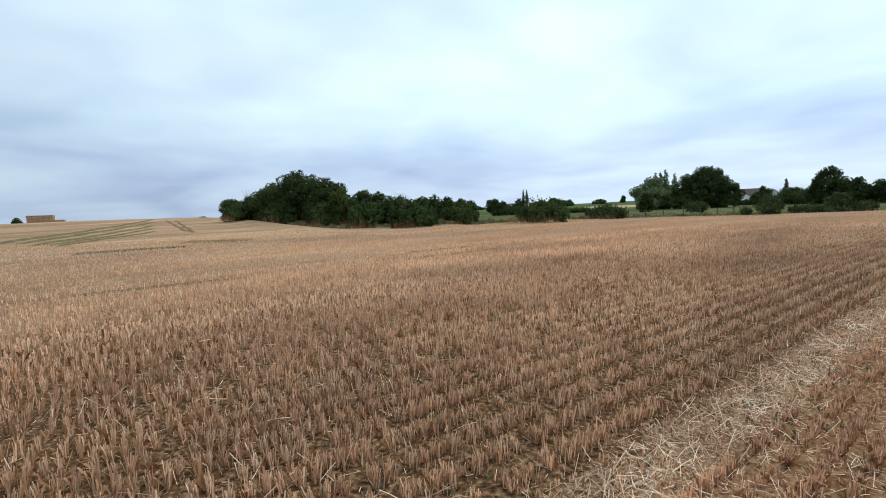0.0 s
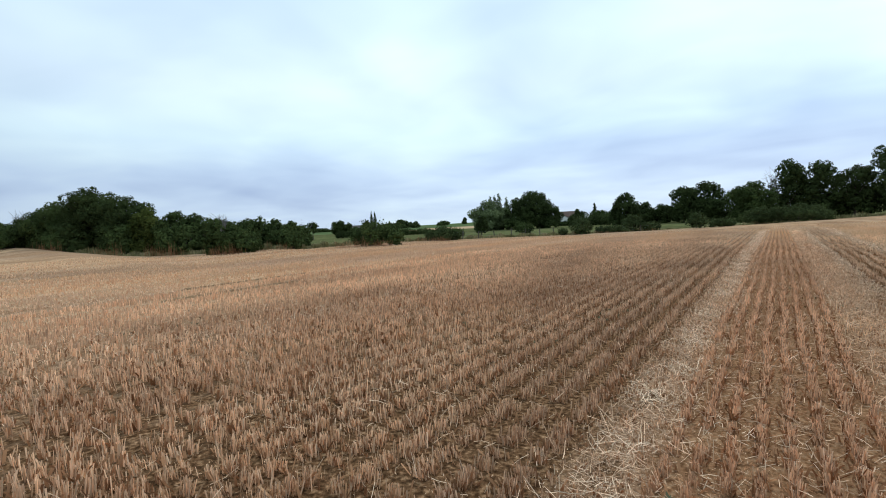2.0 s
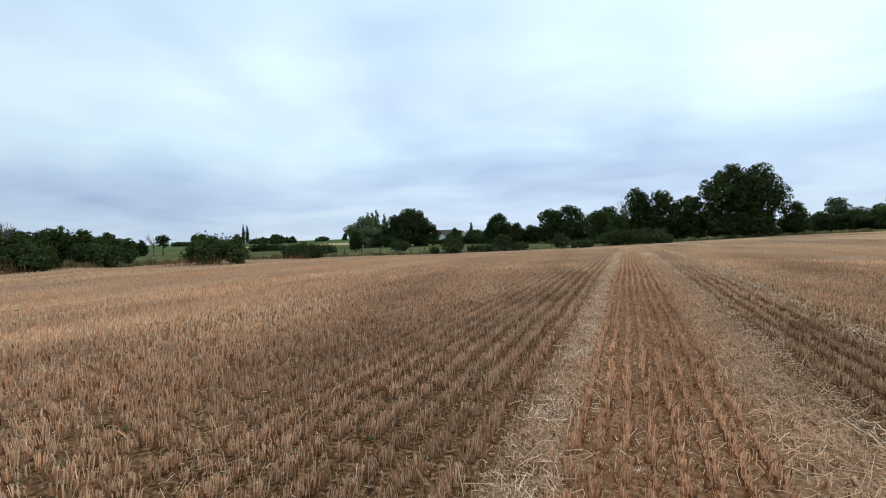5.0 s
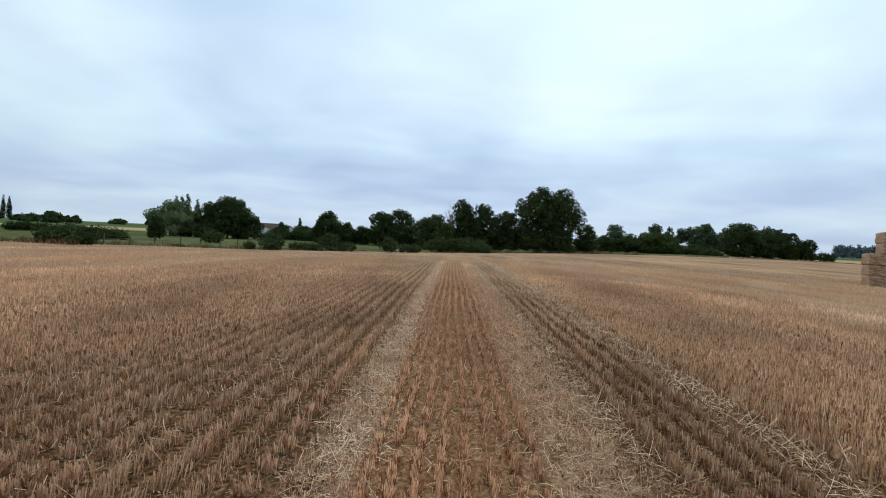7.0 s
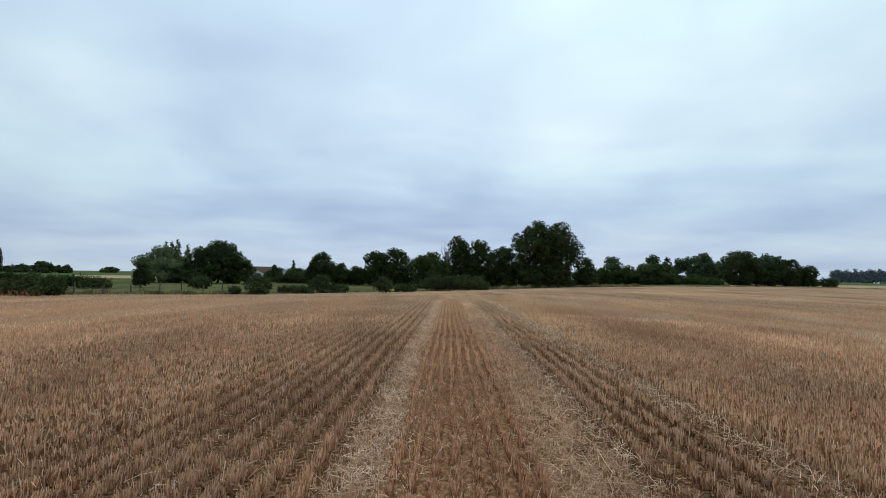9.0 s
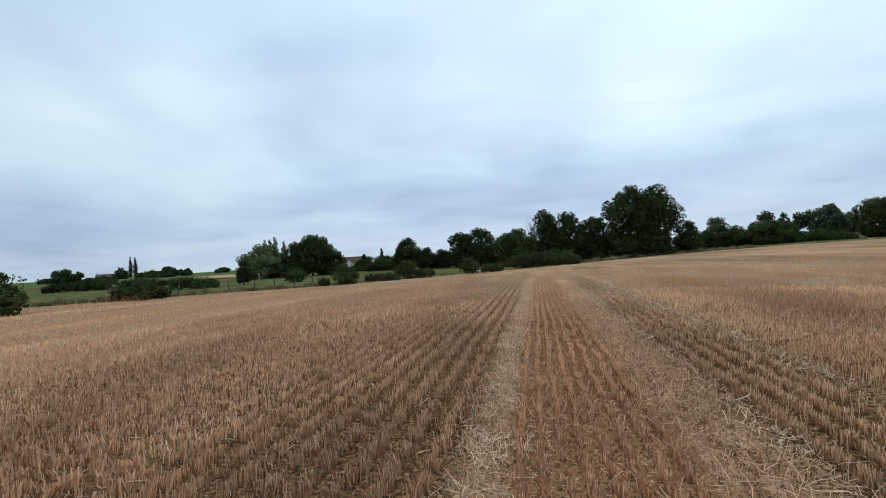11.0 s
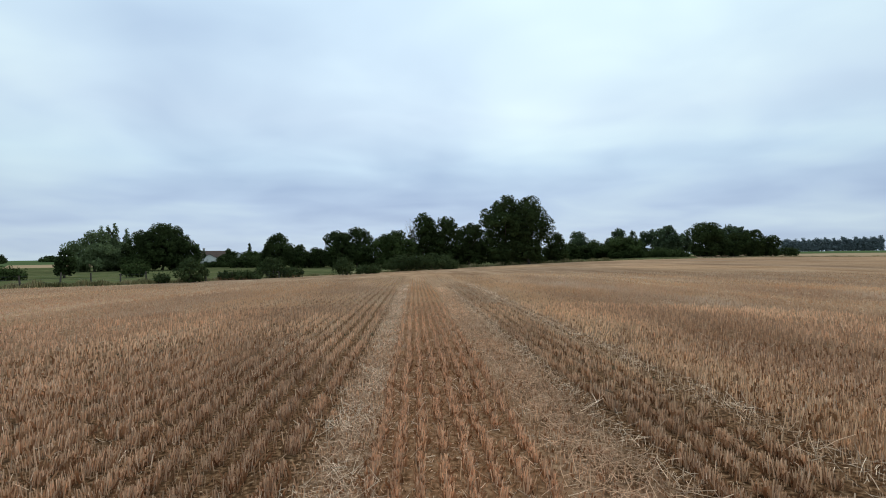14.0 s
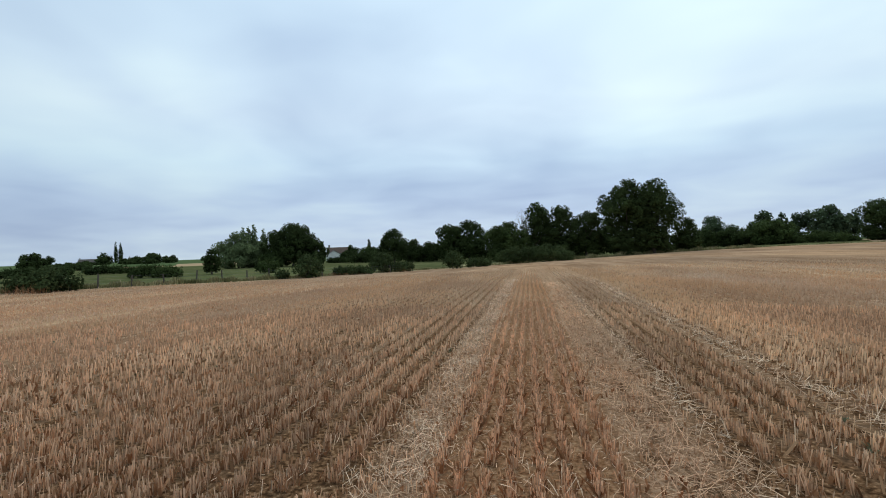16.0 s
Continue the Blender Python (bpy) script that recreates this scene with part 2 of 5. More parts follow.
    far_aside.inputs["From Min"].default_value, far_aside.inputs["From Max"].default_value = 4.0, 10.0
    L(blur.outputs[0], either.inputs[0])
    L(far_aside.outputs[0], either.inputs[1])
    L(either.outputs[0], rows.inputs["To Min"])
    L(rng.outputs[0], onto.inputs[0])
    L(rows.outputs[0], onto.inputs[1])
    off, size, fall = N("ShaderNodeMath"), N("ShaderNodeMath"), N("ShaderNodeMapRange")
    off.operation, size.operation = "SUBTRACT", "ABSOLUTE"
    off.inputs[1].default_value = 0.87
    L(where.outputs["X"], off.inputs[0])
    L(off.outputs[0], size.inputs[0])
    fall.inputs["From Min"].default_value, fall.inputs["From Max"].default_value, fall.inputs["To Max"].default_value = 0.95, 0.70, 0.6
    L(size.outputs[0], fall.inputs["Value"])
    husks = ramp_of(noise_of((1, 0.6, 1), 26.0, 8.0), (0.34, (0.16, 0.074, 0.035)), (0.50, (0.36, 0.19, 0.098)), (0.68, (0.54, 0.33, 0.19)))
    L(mix(ragged.outputs[0], mix(onto.outputs[0], mix(fall.outputs[0], soil, husks), mat_far), trodden), b.inputs["Base Color"])
    bp = N("ShaderNodeBump")
    bp.inputs["Strength"].default_value, bp.inputs["Distance"].default_value = 0.9, 0.03
    L(noise_of((1, 1, 1), 32.0, 9.0), bp.inputs["Height"])
    L(bp.outputs[0], b.inputs["Normal"])
    return mat


SOIL_DARK, SOIL_MID, SOIL_CHAFF = (0.062, 0.032, 0.016), (0.175, 0.093, 0.047), (0.42, 0.25, 0.138)
FAR_DARK, FAR_MID, FAR_LIGHT = (0.352, 0.213, 0.128), (0.435, 0.275, 0.169), (0.505, 0.337, 0.217)
M_FIELD = field_material()
M_STRAW = node_material("standing_stubble", ((0.565, 0.33, 0.192), (0.72, 0.453, 0.284), (0.83, 0.58, 0.395)), 0.35, 0.7, island=0.38, weathered=True, big=0.07, big_scale=0.09, stretch=(1, 0.4, 1), coords="World", translucent=0.08, tint=(0.35, (0.92, 0.94, 0.97), (1.05, 1.02, 0.97)))
M_STRAW_FAR = node_material("stubble_far_off", ((0.60, 0.378, 0.237), (0.70, 0.456, 0.292), (0.75, 0.52, 0.353)), 0.35, 0.75, island=0.07, spec=0.0, weathered=True, big=0.1, big_scale=0.06, stretch=(1, 0.3, 1), coords="World", translucent=0.08, tint=(0.25, (0.92, 0.94, 0.98), (1.05, 1.02, 0.96)))
M_WEED = node_material("weed_leaves", ((0.13, 0.125, 0.07), (0.20, 0.19, 0.11)), 2.0, 0.8, island=0.35, coords="World")
M_HUSK = node_material("withered_leaf_sheaths", ((0.24, 0.112, 0.052), (0.36, 0.182, 0.092), (0.49, 0.28, 0.152)), 0.5, 0.85, island=0.4, weathered=True, coords="World")
M_CHAFF = node_material("trodden_chaff", ((0.36, 0.205, 0.115), (0.54, 0.34, 0.205), (0.70, 0.48, 0.31)), 20.0, 0.9, detail=9.0, bump=0.9, bump_scale=45, island=0.4, big=0.2, big_scale=0.8, coords="World")
M_STRAW_PALE = node_material("loose_straw", ((0.50, 0.305, 0.185), (0.75, 0.505, 0.335), (0.89, 0.675, 0.485)), 1.5, 0.6, island=0.5, coords="World")
M_MEADOW = node_material("meadow_grass", ((0.07, 0.082, 0.034), (0.105, 0.115, 0.048), (0.165, 0.15, 0.07)), 0.5, 1.0, spec=0.0, bump=0.6, bump_scale=3.0, big=0.2, big_scale=0.03, coords="World")
M_GREENCROP = node_material("green_crop", ((0.075, 0.112, 0.046), (0.12, 0.155, 0.07)), 0.05, 1.0, spec=0.0, stretch=(1, 0.2, 1), coords="World", big=0.15, big_scale=0.01)
M_TANCROP = node_material("far_stubble", ((0.36, 0.245, 0.145), (0.47, 0.335, 0.205)), 0.06, 1.0, spec=0.0, stretch=(1, 0.2, 1), coords="World", big=0.12, big_scale=0.01)
M_VERGE = node_material("rough_grass", ((0.15, 0.14, 0.06), (0.26, 0.23, 0.11), (0.40, 0.33, 0.19)), 0.6, 0.9, island=0.4, coords="World")
M_BARK = node_material("bark", ((0.06, 0.05, 0.04), (0.13, 0.11, 0.09)), 3.0, 0.9, stretch=(1, 1, 0.25), bump=0.8, bump_scale=12)
M_DEADWOOD = node_material("dead_grey_wood", ((0.13, 0.12, 0.115), (0.22, 0.205, 0.195)), 3.0, 0.9)


def leaf_material(name, dark, light):
    return node_material(name, (dark, light), 0.35, 0.8, island=0.16, big=0.2, big_scale=0.15, translucent=0.28, spec=0.04)


M_OAK = leaf_material("oak_leaves", (0.039, 0.056, 0.020), (0.070, 0.096, 0.033))
M_ASH = leaf_material("ash_leaves", (0.046, 0.068, 0.022), (0.092, 0.124, 0.042))
M_HAZEL = leaf_material("hazel_leaves", (0.075, 0.098, 0.026), (0.13, 0.152, 0.042))
M_WILLOW = leaf_material("willow_leaves", (0.125, 0.162, 0.074), (0.205, 0.25, 0.118))
M_POPLAR = leaf_material("poplar_leaves", (0.060, 0.088, 0.046), (0.115, 0.150, 0.080))
M_BRAMBLE = leaf_material("bramble_leaves", (0.044, 0.064, 0.024), (0.085, 0.110, 0.043))
# aerial haze over the far belt is painted into its leaf colour
M_HAZED_BELT = leaf_material("hazed_belt_leaves", (0.21, 0.25, 0.26), (0.24, 0.28, 0.29))
M_BALE = node_material("baled_straw", ((0.22, 0.125, 0.075), (0.41, 0.255, 0.16), (0.56, 0.375, 0.245)), 5.0, 0.85, stretch=(1, 1, 3), bump=0.9, bump_scale=20, big=0.2, big_scale=0.5)
M_TWINE = node_material("baling_twine", ((0.30, 0.22, 0.14), (0.42, 0.32, 0.21)), 6.0, 0.8)
M_POST = node_material("weathered_post", ((0.07, 0.06, 0.05), (0.14, 0.122, 0.105)), 5.0, 0.9, stretch=(1, 1, 0.2))
M_WIRE = node_material("fence_wire", ((0.22, 0.22, 0.22), (0.32, 0.32, 0.32)), 8.0, 0.5)
M_RENDER = node_material("white_render", ((0.72, 0.71, 0.68), (0.82, 0.81, 0.78)), 0.8, 0.9)
M_STONEWALL = node_material("grey_stone_wall", ((0.30, 0.28, 0.25), (0.44, 0.41, 0.37)), 1.5, 0.9)
M_SLATE = node_material("dark_roof_slates", ((0.10, 0.085, 0.08), (0.17, 0.14, 0.125)), 2.0, 0.7)
M_TILE = node_material("brown_roof_tiles", ((0.10, 0.068, 0.055), (0.15, 0.10, 0.08)), 2.0, 0.8)
M_SWATH = node_material("green_brown_swath", ((0.115, 0.092, 0.04), (0.20, 0.155, 0.072)), 1.2, 0.9, coords="World")
M_GLASS = node_material("window_glass", ((0.03, 0.035, 0.04), (0.05, 0.055, 0.06)), 2.0, 0.08, spec=0.5)
M_PAINT = node_material("window_paint", ((0.66, 0.66, 0.64), (0.76, 0.76, 0.74)), 4.0, 0.5)

M_BROWN_STRIP = node_material("brown_strip", ((0.15, 0.095, 0.05), (0.26, 0.165, 0.09)), 1.2, 0.9, coords="World")

# ---- mesh helpers ----
def part(name, data, material, parent=None, label=""):
    """Links a bmesh or a mesh as one object, under a thing or a part."""
    if isinstance(data, bmesh.types.BMesh):
        me = bpy.data.meshes.new(name)
        data.to_mesh(me)
        data.free()
    else:
        me = data
    if material is not None and not me.materials:
        me.materials.append(material)
    ob = new(name, me)
    ob.parent = parent
    if label:
        tagged(ob, label)
    return ob


def thing(name, place, label, category, group="", turn=0.0, kind=""):
    """An Empty at a thing's base."""
    ob = new(name)
    ob.matrix_basis = pose(*place, 0, 0, turn)
    ob.empty_display_size = 0.3
    return tagged(ob, label, category, group, kind)


def mesh_from(name, verts, faces, smooth=False):
    """A mesh from an array of points and an array of faces that all have the same number of corners."""
    verts, faces = np.asarray(verts, np.float32), np.asarray(faces, np.int32)
    me = bpy.data.meshes.new(name)
    n, k = faces.shape
    me.vertices.add(len(verts))
    me.vertices.foreach_set("co", verts.ravel())
    me.loops.add(n * k)
    me.loops.foreach_set("vertex_index", faces.ravel())
    me.polygons.add(n)
    me.polygons.foreach_set("loop_start", np.arange(0, n * k, k, dtype=np.int32))
    if smooth:
        me.polygons.foreach_set("use_smooth", np.ones(n, bool))
    me.update(calc_edges=True)
    return me


def box(bm, size, place=(0, 0, 0), turn=0.0, bevel=0.0):
    made = bmesh.ops.create_cube(bm, size=1.0, matrix=pose(*place, 0, 0, turn) @ Matrix.Diagonal((*size, 1)))
    if bevel:
        edges = list({e for v in made["verts"] for e in v.link_edges})
        bmesh.ops.bevel(bm, geom=edges, offset=bevel, segments=2, affect="EDGES", profile=0.6)


def tube(bm, line, radii, sides=7):
    """A tapered tube along a line of points."""
    rings = []
    line = [Vector(p) for p in line]
    for n, p in enumerate(line):
        way = (line[min(n + 1, len(line) - 1)] - line[max(n - 1, 0)]).normalized()
        a = way.cross(Vector((0.31, 0.95, 0.1))).normalized()
        c = way.cross(a)
        rings.append([bm.verts.new(p + radii[n] * (math.cos(k * math.tau / sides) * a + math.sin(k * math.tau / sides) * c)) for k in range(sides)])
    for r, s in zip(rings, rings[1:]):
        for k in range(sides):
            bm.faces.new((r[k], r[(k + 1) % sides], s[(k + 1) % sides], s[k]))
    bm.faces.new(rings[-1])


# ---- the lie of the land ----
HUB = (0.7, 8.0)
# degrees left of +y; how far off the stubble ends there; the ground's height at that edge, at 250 m and at 700 m
LAND = np.array([
    (-180, 200, 0.0, 0.5, 2.0), (-70, 200, 0.0, 1.0, 3.0), (-43, 200, 0.3, 1.2, 3.4), (-37, 185, 0.5, 1.1, 3.0),
    (-25, 160, 0.1, 0.5, 0.5), (-15, 140, -0.45, -0.5, -0.5), (-5, 130, -1.4, -1.4, -1.0), (0, 120, -1.65, -1.6, -0.5), (6, 96, -1.40, -1.3, 0.4),
    (13, 77, -1.02, -1.3, 1.4),
    (22, 61, -0.68, -1.3, 2.5),
    (28, 56, -0.55, -1.3, 2.8),
    (41, 51, -0.28, -1.3, 1.1),
    (49, 47, -0.10, -1.3, 0.1),
    (59, 46, -0.20, -1.3, -0.4),
    (63, 45, 0.03, -0.9, -0.1),
    (69, 53, -0.31, 0.2, 0.6),
    (74, 60, -0.33, 0.2, 1.0),
    (76.5, 63, -0.08, 0.2, 1.0),
    (79, 74, 0.42, 0.4, 1.0),
    (81, 86, 1.15, 1.0, 1.0), (82.5, 96, 1.65, 1.5, 1.0),
    (84, 140, 2.25, 1.8, 0.0), (93, 165, 2.7, 2.2, 0.0), (110, 180, 2.6, 2.0, 1.0), (180, 200, 0.0, 0.5, 2.0)])


def land_at(az):
    return [np.interp(az, LAND[:, 0], LAND[:, n]) for n in range(1, 5)]


def smoother(u):
    u = np.clip(u, 0, 1)
    return u * u * (3 - 2 * u)


def height(x, y):
    """The ground's height."""
    x, y = np.asarray(x, float) - HUB[0], np.asarray(y, float) - HUB[1]
    d, az = np.hypot(x, y), np.degrees(np.arctan2(-x, y))
    edge, z1, z2, z3 = land_at(az)
    inner = z1 * np.clip((d - 14) / (edge - 14), 0, 1) ** 1.6
    mid = z1 + (z2 - z1) * smoother((d - edge - 2) / 36)
    far = z2 + (z3 - z2) * smoother((d - 270) / 430)
    swell = 0.03 * np.sin(x * 0.31 + 1.0) * np.sin(y * 0.23) * np.clip(d / 20, 0, 1)
    return np.where(d < edge, inner, np.where(d < 270, mid, far)) + swell


def ground_z(x, y):
    return float(height(x, y))


def build_ground():
    az = np.concatenate([np.arange(-180, -60, 6.0), np.arange(-60, 110, 1.0), np.arange(110, 180, 6.0)])
    edge = land_at(az)[0]
    inner = np.concatenate([[1e-7, 0.02], np.linspace(0.05, 1, 48)])
    outer = [0.012, 0.05, 0.12, 0.2, 0.3, 0.42, 0.55, 0.7, 0.85, 1.0, 1.3, 1.7, 2.2, 3.0, 4.5, 7.0]
    radii = [edge * u for u in inner] + [edge + (420 - edge) * u for u in outer if u <= 1.0] + [420 * u + 0 * edge for u in outer if u > 1.0]
    radii = np.array(radii)
    a = np.radians(az)[None, :]
    x, y = HUB[0] - radii * np.sin(a), HUB[1] + radii * np.cos(a)
    verts = np.stack([x, y, height(x, y)], -1).reshape(-1, 3)
    n, k = radii.shape
    i, j = np.meshgrid(np.arange(n - 1), np.arange(k), indexing="ij")
    faces = np.stack([i * k + j, i * k + (j + 1) % k, (i + 1) * k + (j + 1) % k, (i + 1) * k + j], -1).reshape(-1, 4)[:, ::-1]
    me = mesh_from("ground", verts, faces, smooth=True)
    for m in (M_FIELD, M_MEADOW, M_TANCROP, M_GREENCROP, M_VERGE):
        me.materials.append(m)
    ring, col = i.reshape(-1), j.reshape(-1)
    mid_az = az[col]
    slot = np.zeros(len(faces), np.int32)
    m = len(inner)
    out = ring >= m - 1
    steps = ring - (m - 1)
    slot[out] = 1
    slot[out & (steps == 0)] = 4
    slot[out & (steps == 1) & (mid_az < 8)] = 4
    slot[out & (steps <= 2) & (mid_az > 52) & (mid_az < 80)] = 4
    # fields on the far side of the valley
    left = (mid_az > 18) & (mid_az < 60)
    slot[out & left & (steps >= 8)] = 3
    slot[out & (steps >= 7) & (steps <= 8) & (mid_az > 25) & (mid_az < 38)] = 2
    slot[out & (steps == 7) & (mid_az > 38) & (mid_az < 47)] = 2
    right = mid_az < -30
    slot[out & right] = 2
    slot[out & right & (steps >= 2) & (steps < 4)] = 2
    slot[out & right & (steps >= 7)] = 3
    slot[out & (mid_az > 75)] = 0
    me.polygons.foreach_set("material_index", slot)
    ob = new("ground", me)
    tagged(ob, "harvested wheat field, meadow and far fields on gentle slopes", "ground", kind="structure")
    return ob


GROUND = build_ground()


# ---- stubble ----
ROW = 0.2
RNG = np.random.default_rng(11)


def patchiness(x, y, seed, scale):
    """A slow uneven field between about -1 and 1."""
    r = np.random.default_rng(seed)
    v = 0
    for _ in range(5):
        kx, ky, ph = r.normal(0, 1.0), r.normal(0, 0.5), r.uniform(0, 6.28)
        v = v + np.sin((x * kx + y * ky) * scale + ph)
    return v / 3.0


def row_lines(x0, x1):
    """The drilled rows from x0 to x1: centre, half spread, height and thickness of stand, for the strips between and beside the wheel tracks."""
    lines = []
    for k in range(int((-0.46 - x0) / 0.29) + 1):
        lines.append((-0.46 - 0.29 * k, min(0.034 + 0.0013 * k, 0.08), 0.92 if k < 3 else 1.0, 1.0))
    lines += [(x, 0.05, 0.5, 0.24) for x in (-0.26, -0.14, 0.0, 0.14)]
    lines += [(0.26 + 0.175 * k, 0.015, 0.76, 0.92) for k in range(8)]
    lines += [(x, 0.05, 0.5, 0.17) for x in (1.68, 1.82, 1.96, 2.10, 2.26, 2.38)]
    lines += [(2.60 + 0.27 * k, 0.024, 0.94, 1.0) for k in range(4)]
    lines += [(x, 0.06, 0.6, 0.14) for x in (3.66, 3.82, 3.96)]
    for k in range(int((x1 - 4.12) / 0.14) + 1):
        lines.append((4.12 + 0.14 * k, 0.045, 1.05, 0.66))
    return np.array([r for r in lines if x0 <= r[0] <= x1])


def gap_at(x):
    """Bare furrows left by older wheels, which run along the rows."""
    g = np.zeros_like(x)
    for at, wide in ((-12.0, 0.42), (-14.0, 0.22), (-26.0, 0.3), (-28.0, 0.3), (13.8, 0.3), (15.8, 0.3)):
        g = np.maximum(g, np.clip(1.3 - np.abs(x - at) / wide, 0, 1))
    return g


def stalks(name, near, far, per_metre, thick, tall=0.13, y_range=(-9, 130), x_range=(-90, 60), label="", material=None, sway=0.14, fade=0.0, spread=1.0, behind=False):
    """Standing stubble in drilled rows, in the band from near to far metres off the line that is walked."""
    lines = row_lines(max(x_range[0], -far - 1), min(x_range[1], far + 1.7))
    y0, y1 = max(y_range[0], -4 - far), min(y_range[1], 19 + far)
    counts = ((y1 - y0) * per_metre * lines[:, 3]).astype(int)
    x, wide, stand = (np.repeat(lines[:, n], counts).astype(np.float32) for n in range(3))
    y = RNG.uniform(y0, y1, len(x)).astype(np.float32)
    keep = np.ones(len(x), bool)
    d = np.hypot(x - 0.7, y - np.clip(y, -3.0, 18.9))
    keep &= (d >= near) & (d < far)
    if fade:
        keep &= RNG.random(len(x)) > np.clip((d - fade) / (far - fade), 0, 1)
    # only the ground that lies ahead or to the left of the way
    ahead = np.degrees(np.arctan2(-(x - 0.7), y + 3.9))
    late = np.degrees(np.arctan2(-(x - 0.7), y - 1.0))
    seen = (ahead < 103) & ((late > -53) | ((y < 5) & (x < 4)))
    keep &= ~seen if behind else seen
    x, y, wide, stand = x[keep], y[keep], wide[keep], stand[keep]
    # plants stand in tufts along the row
    row = np.round(x * 50)
    start = np.sin(row * 127.1) * 4375.85
    start = start - np.floor(start)
    slip = start + 0.6 * np.sin(y * 1.3 + start * 40)
    tuft = np.round(y / 0.09 + slip)
    jig = np.sin(tuft * 12.9898 + row * 78.233) * 43758.5453
    jig = jig - np.floor(jig)
    jig2 = np.sin(tuft * 39.425 + row * 11.135) * 24634.6345
    jig2 = jig2 - np.floor(jig2)
    thin = patchiness(x, y, 5, 0.9) * 0.25 + patchiness(x, y, 8, 0.21) * 0.2
    keep = (jig > 0.13 + thin * 0.3) & (RNG.random(len(x)) > gap_at(x) * 0.93)
    x, y, wide, stand, row, slip, jig, jig2 = (v[keep] for v in (x, y, wide, stand, row, slip, jig, jig2))
    n = len(x)
    pull = (np.round(y / 0.09 + slip) - slip) * 0.09
    y = y + (pull - y) * (0.55 if far < 8 else 0.25)
    wander = 0.014 * np.sin(y * 0.55 + row * 0.02) + 0.012 * np.sin(y * 2.1 + row * 0.06)
    x = x + wander + RNG.normal(0, 1, n) * wide * spread * np.where(RNG.random(n) < 0.05, 2.6, 1.0) + (jig2 - 0.5) * wide * 0.9
    h = tall * stand * (0.62 + 0.5 * jig2 + RNG.normal(0, 0.19, n) + 0.12 * patchiness(x, y, 21, 0.5))
    h = np.clip(h, 0.025, 0.28)
    lean = RNG.normal(0, sway, (n, 2)) + ((jig2 - 0.5) * 0.3)[:, None] * np.array([[1.0, 0.6]])
    # patches of the thick stand have been pressed over
    lodged = np.clip(patchiness(x, y, 31, 1.1) - 0.25, 0, 1) * (x > 4.0)
    lean = lean + lodged[:, None] * np.array([[0.55, 0.5]])
    base = np.stack([x, y, height(x, y) - 0.01], -1)
    top = base + np.stack([lean[:, 0] * h, lean[:, 1] * h, h + 0.01], -1)
    spin = RNG.uniform(0, 6.28, n)
    r = thick * RNG.uniform(0.55, 1.5, n)
    off = np.stack([np.cos(spin), np.sin(spin), 0 * spin], -1) * r[:, None]
    verts = np.stack([base - off, base + off, top + off * 1.1, top - off * 0.9], 1)
    faces = np.arange(n * 4).reshape(-1, 4)
    me = mesh_from(name, verts.reshape(-1, 3), faces)
    me.materials.append(material or M_STRAW)
    ob = new(name, me)
    tagged(ob, label or "upright cut wheat stubble in drilled rows", "stubble", kind="stuff")
    return n


SHEATHS = "withered brown leaf sheaths at the foot of the stubble"
stalks("stubble", 0.0, 3.4, 300, 0.0030, tall=0.108, sway=0.12, label="upright cut wheat stubble in drilled rows, sharp stalks")
stalks("leaf_sheaths", 0.0, 3.4, 140, 0.006, tall=0.085, label=SHEATHS, material=M_HUSK, sway=0.45, spread=1.5)
stalks("stubble", 3.4, 6.5, 190, 0.0037, tall=0.110, sway=0.11)
stalks("leaf_sheaths", 3.4, 9.5, 70, 0.009, tall=0.085, label=SHEATHS, material=M_HUSK, sway=0.4, spread=1.4, fade=4.0)
stalks("stubble", 6.5, 14.0, 68, 0.0074, tall=0.108, sway=0.09)
stalks("stubble", 14.0, 26.0, 24, 0.014, tall=0.09, material=M_STRAW_FAR)
stalks("stubble", 26.0, 48.0, 9, 0.02, tall=0.085, material=M_STRAW_FAR, fade=27.0)
stalks("stubble", 0.0, 7.5, 45, 0.0026, tall=0.118, sway=0.10, label="taller bleached stalks standing among the stubble", material=M_STRAW_PALE)
stalks("stubble", 0.0, 40.0, 3.5, 0.02, tall=0.12, y_range=(-44, 60), x_range=(-40, 42), material=M_STRAW_FAR, behind=True, label="cut wheat stubble in rows behind and beside the way")


def chaff(x, spread, n, y0, y1, label, seed, material=None):
    """Short broken bits of straw and husk trodden on to the soil of a wheel track."""
    r = np.random.default_rng(seed)
    py = y0 + (y1 - y0) * r.random(n) ** 1.5
    px = x + 0.05 * np.sin(py * 0.31 + seed) + r.normal(0, spread, n)
    ln, wd = r.uniform(0.006, 0.03, n), r.uniform(0.0015, 0.0045, n) * (1 + np.clip((py - 12) / 20, 0, 1.5))
    a, tilt = r.uniform(0, 6.28, n), r.normal(0, 0.3, n)
    mid = np.stack([px, py, height(px, py) + r.uniform(0.006, 0.02, n)], -1)
    way = np.stack([np.cos(a), np.sin(a), np.sin(tilt)], -1) * ln[:, None]
    side = np.stack([-np.sin(a), np.cos(a), r.normal(0, 0.4, n)], -1) * wd[:, None]
    me = mesh_from("chaff", np.stack([mid - way, mid + side, mid + way, mid - side], 1).reshape(-1, 3), np.arange(n * 4).reshape(-1, 4))
    me.materials.append(material or M_CHAFF)
    tagged(new("chaff", me), label, "chaff", kind="stuff")


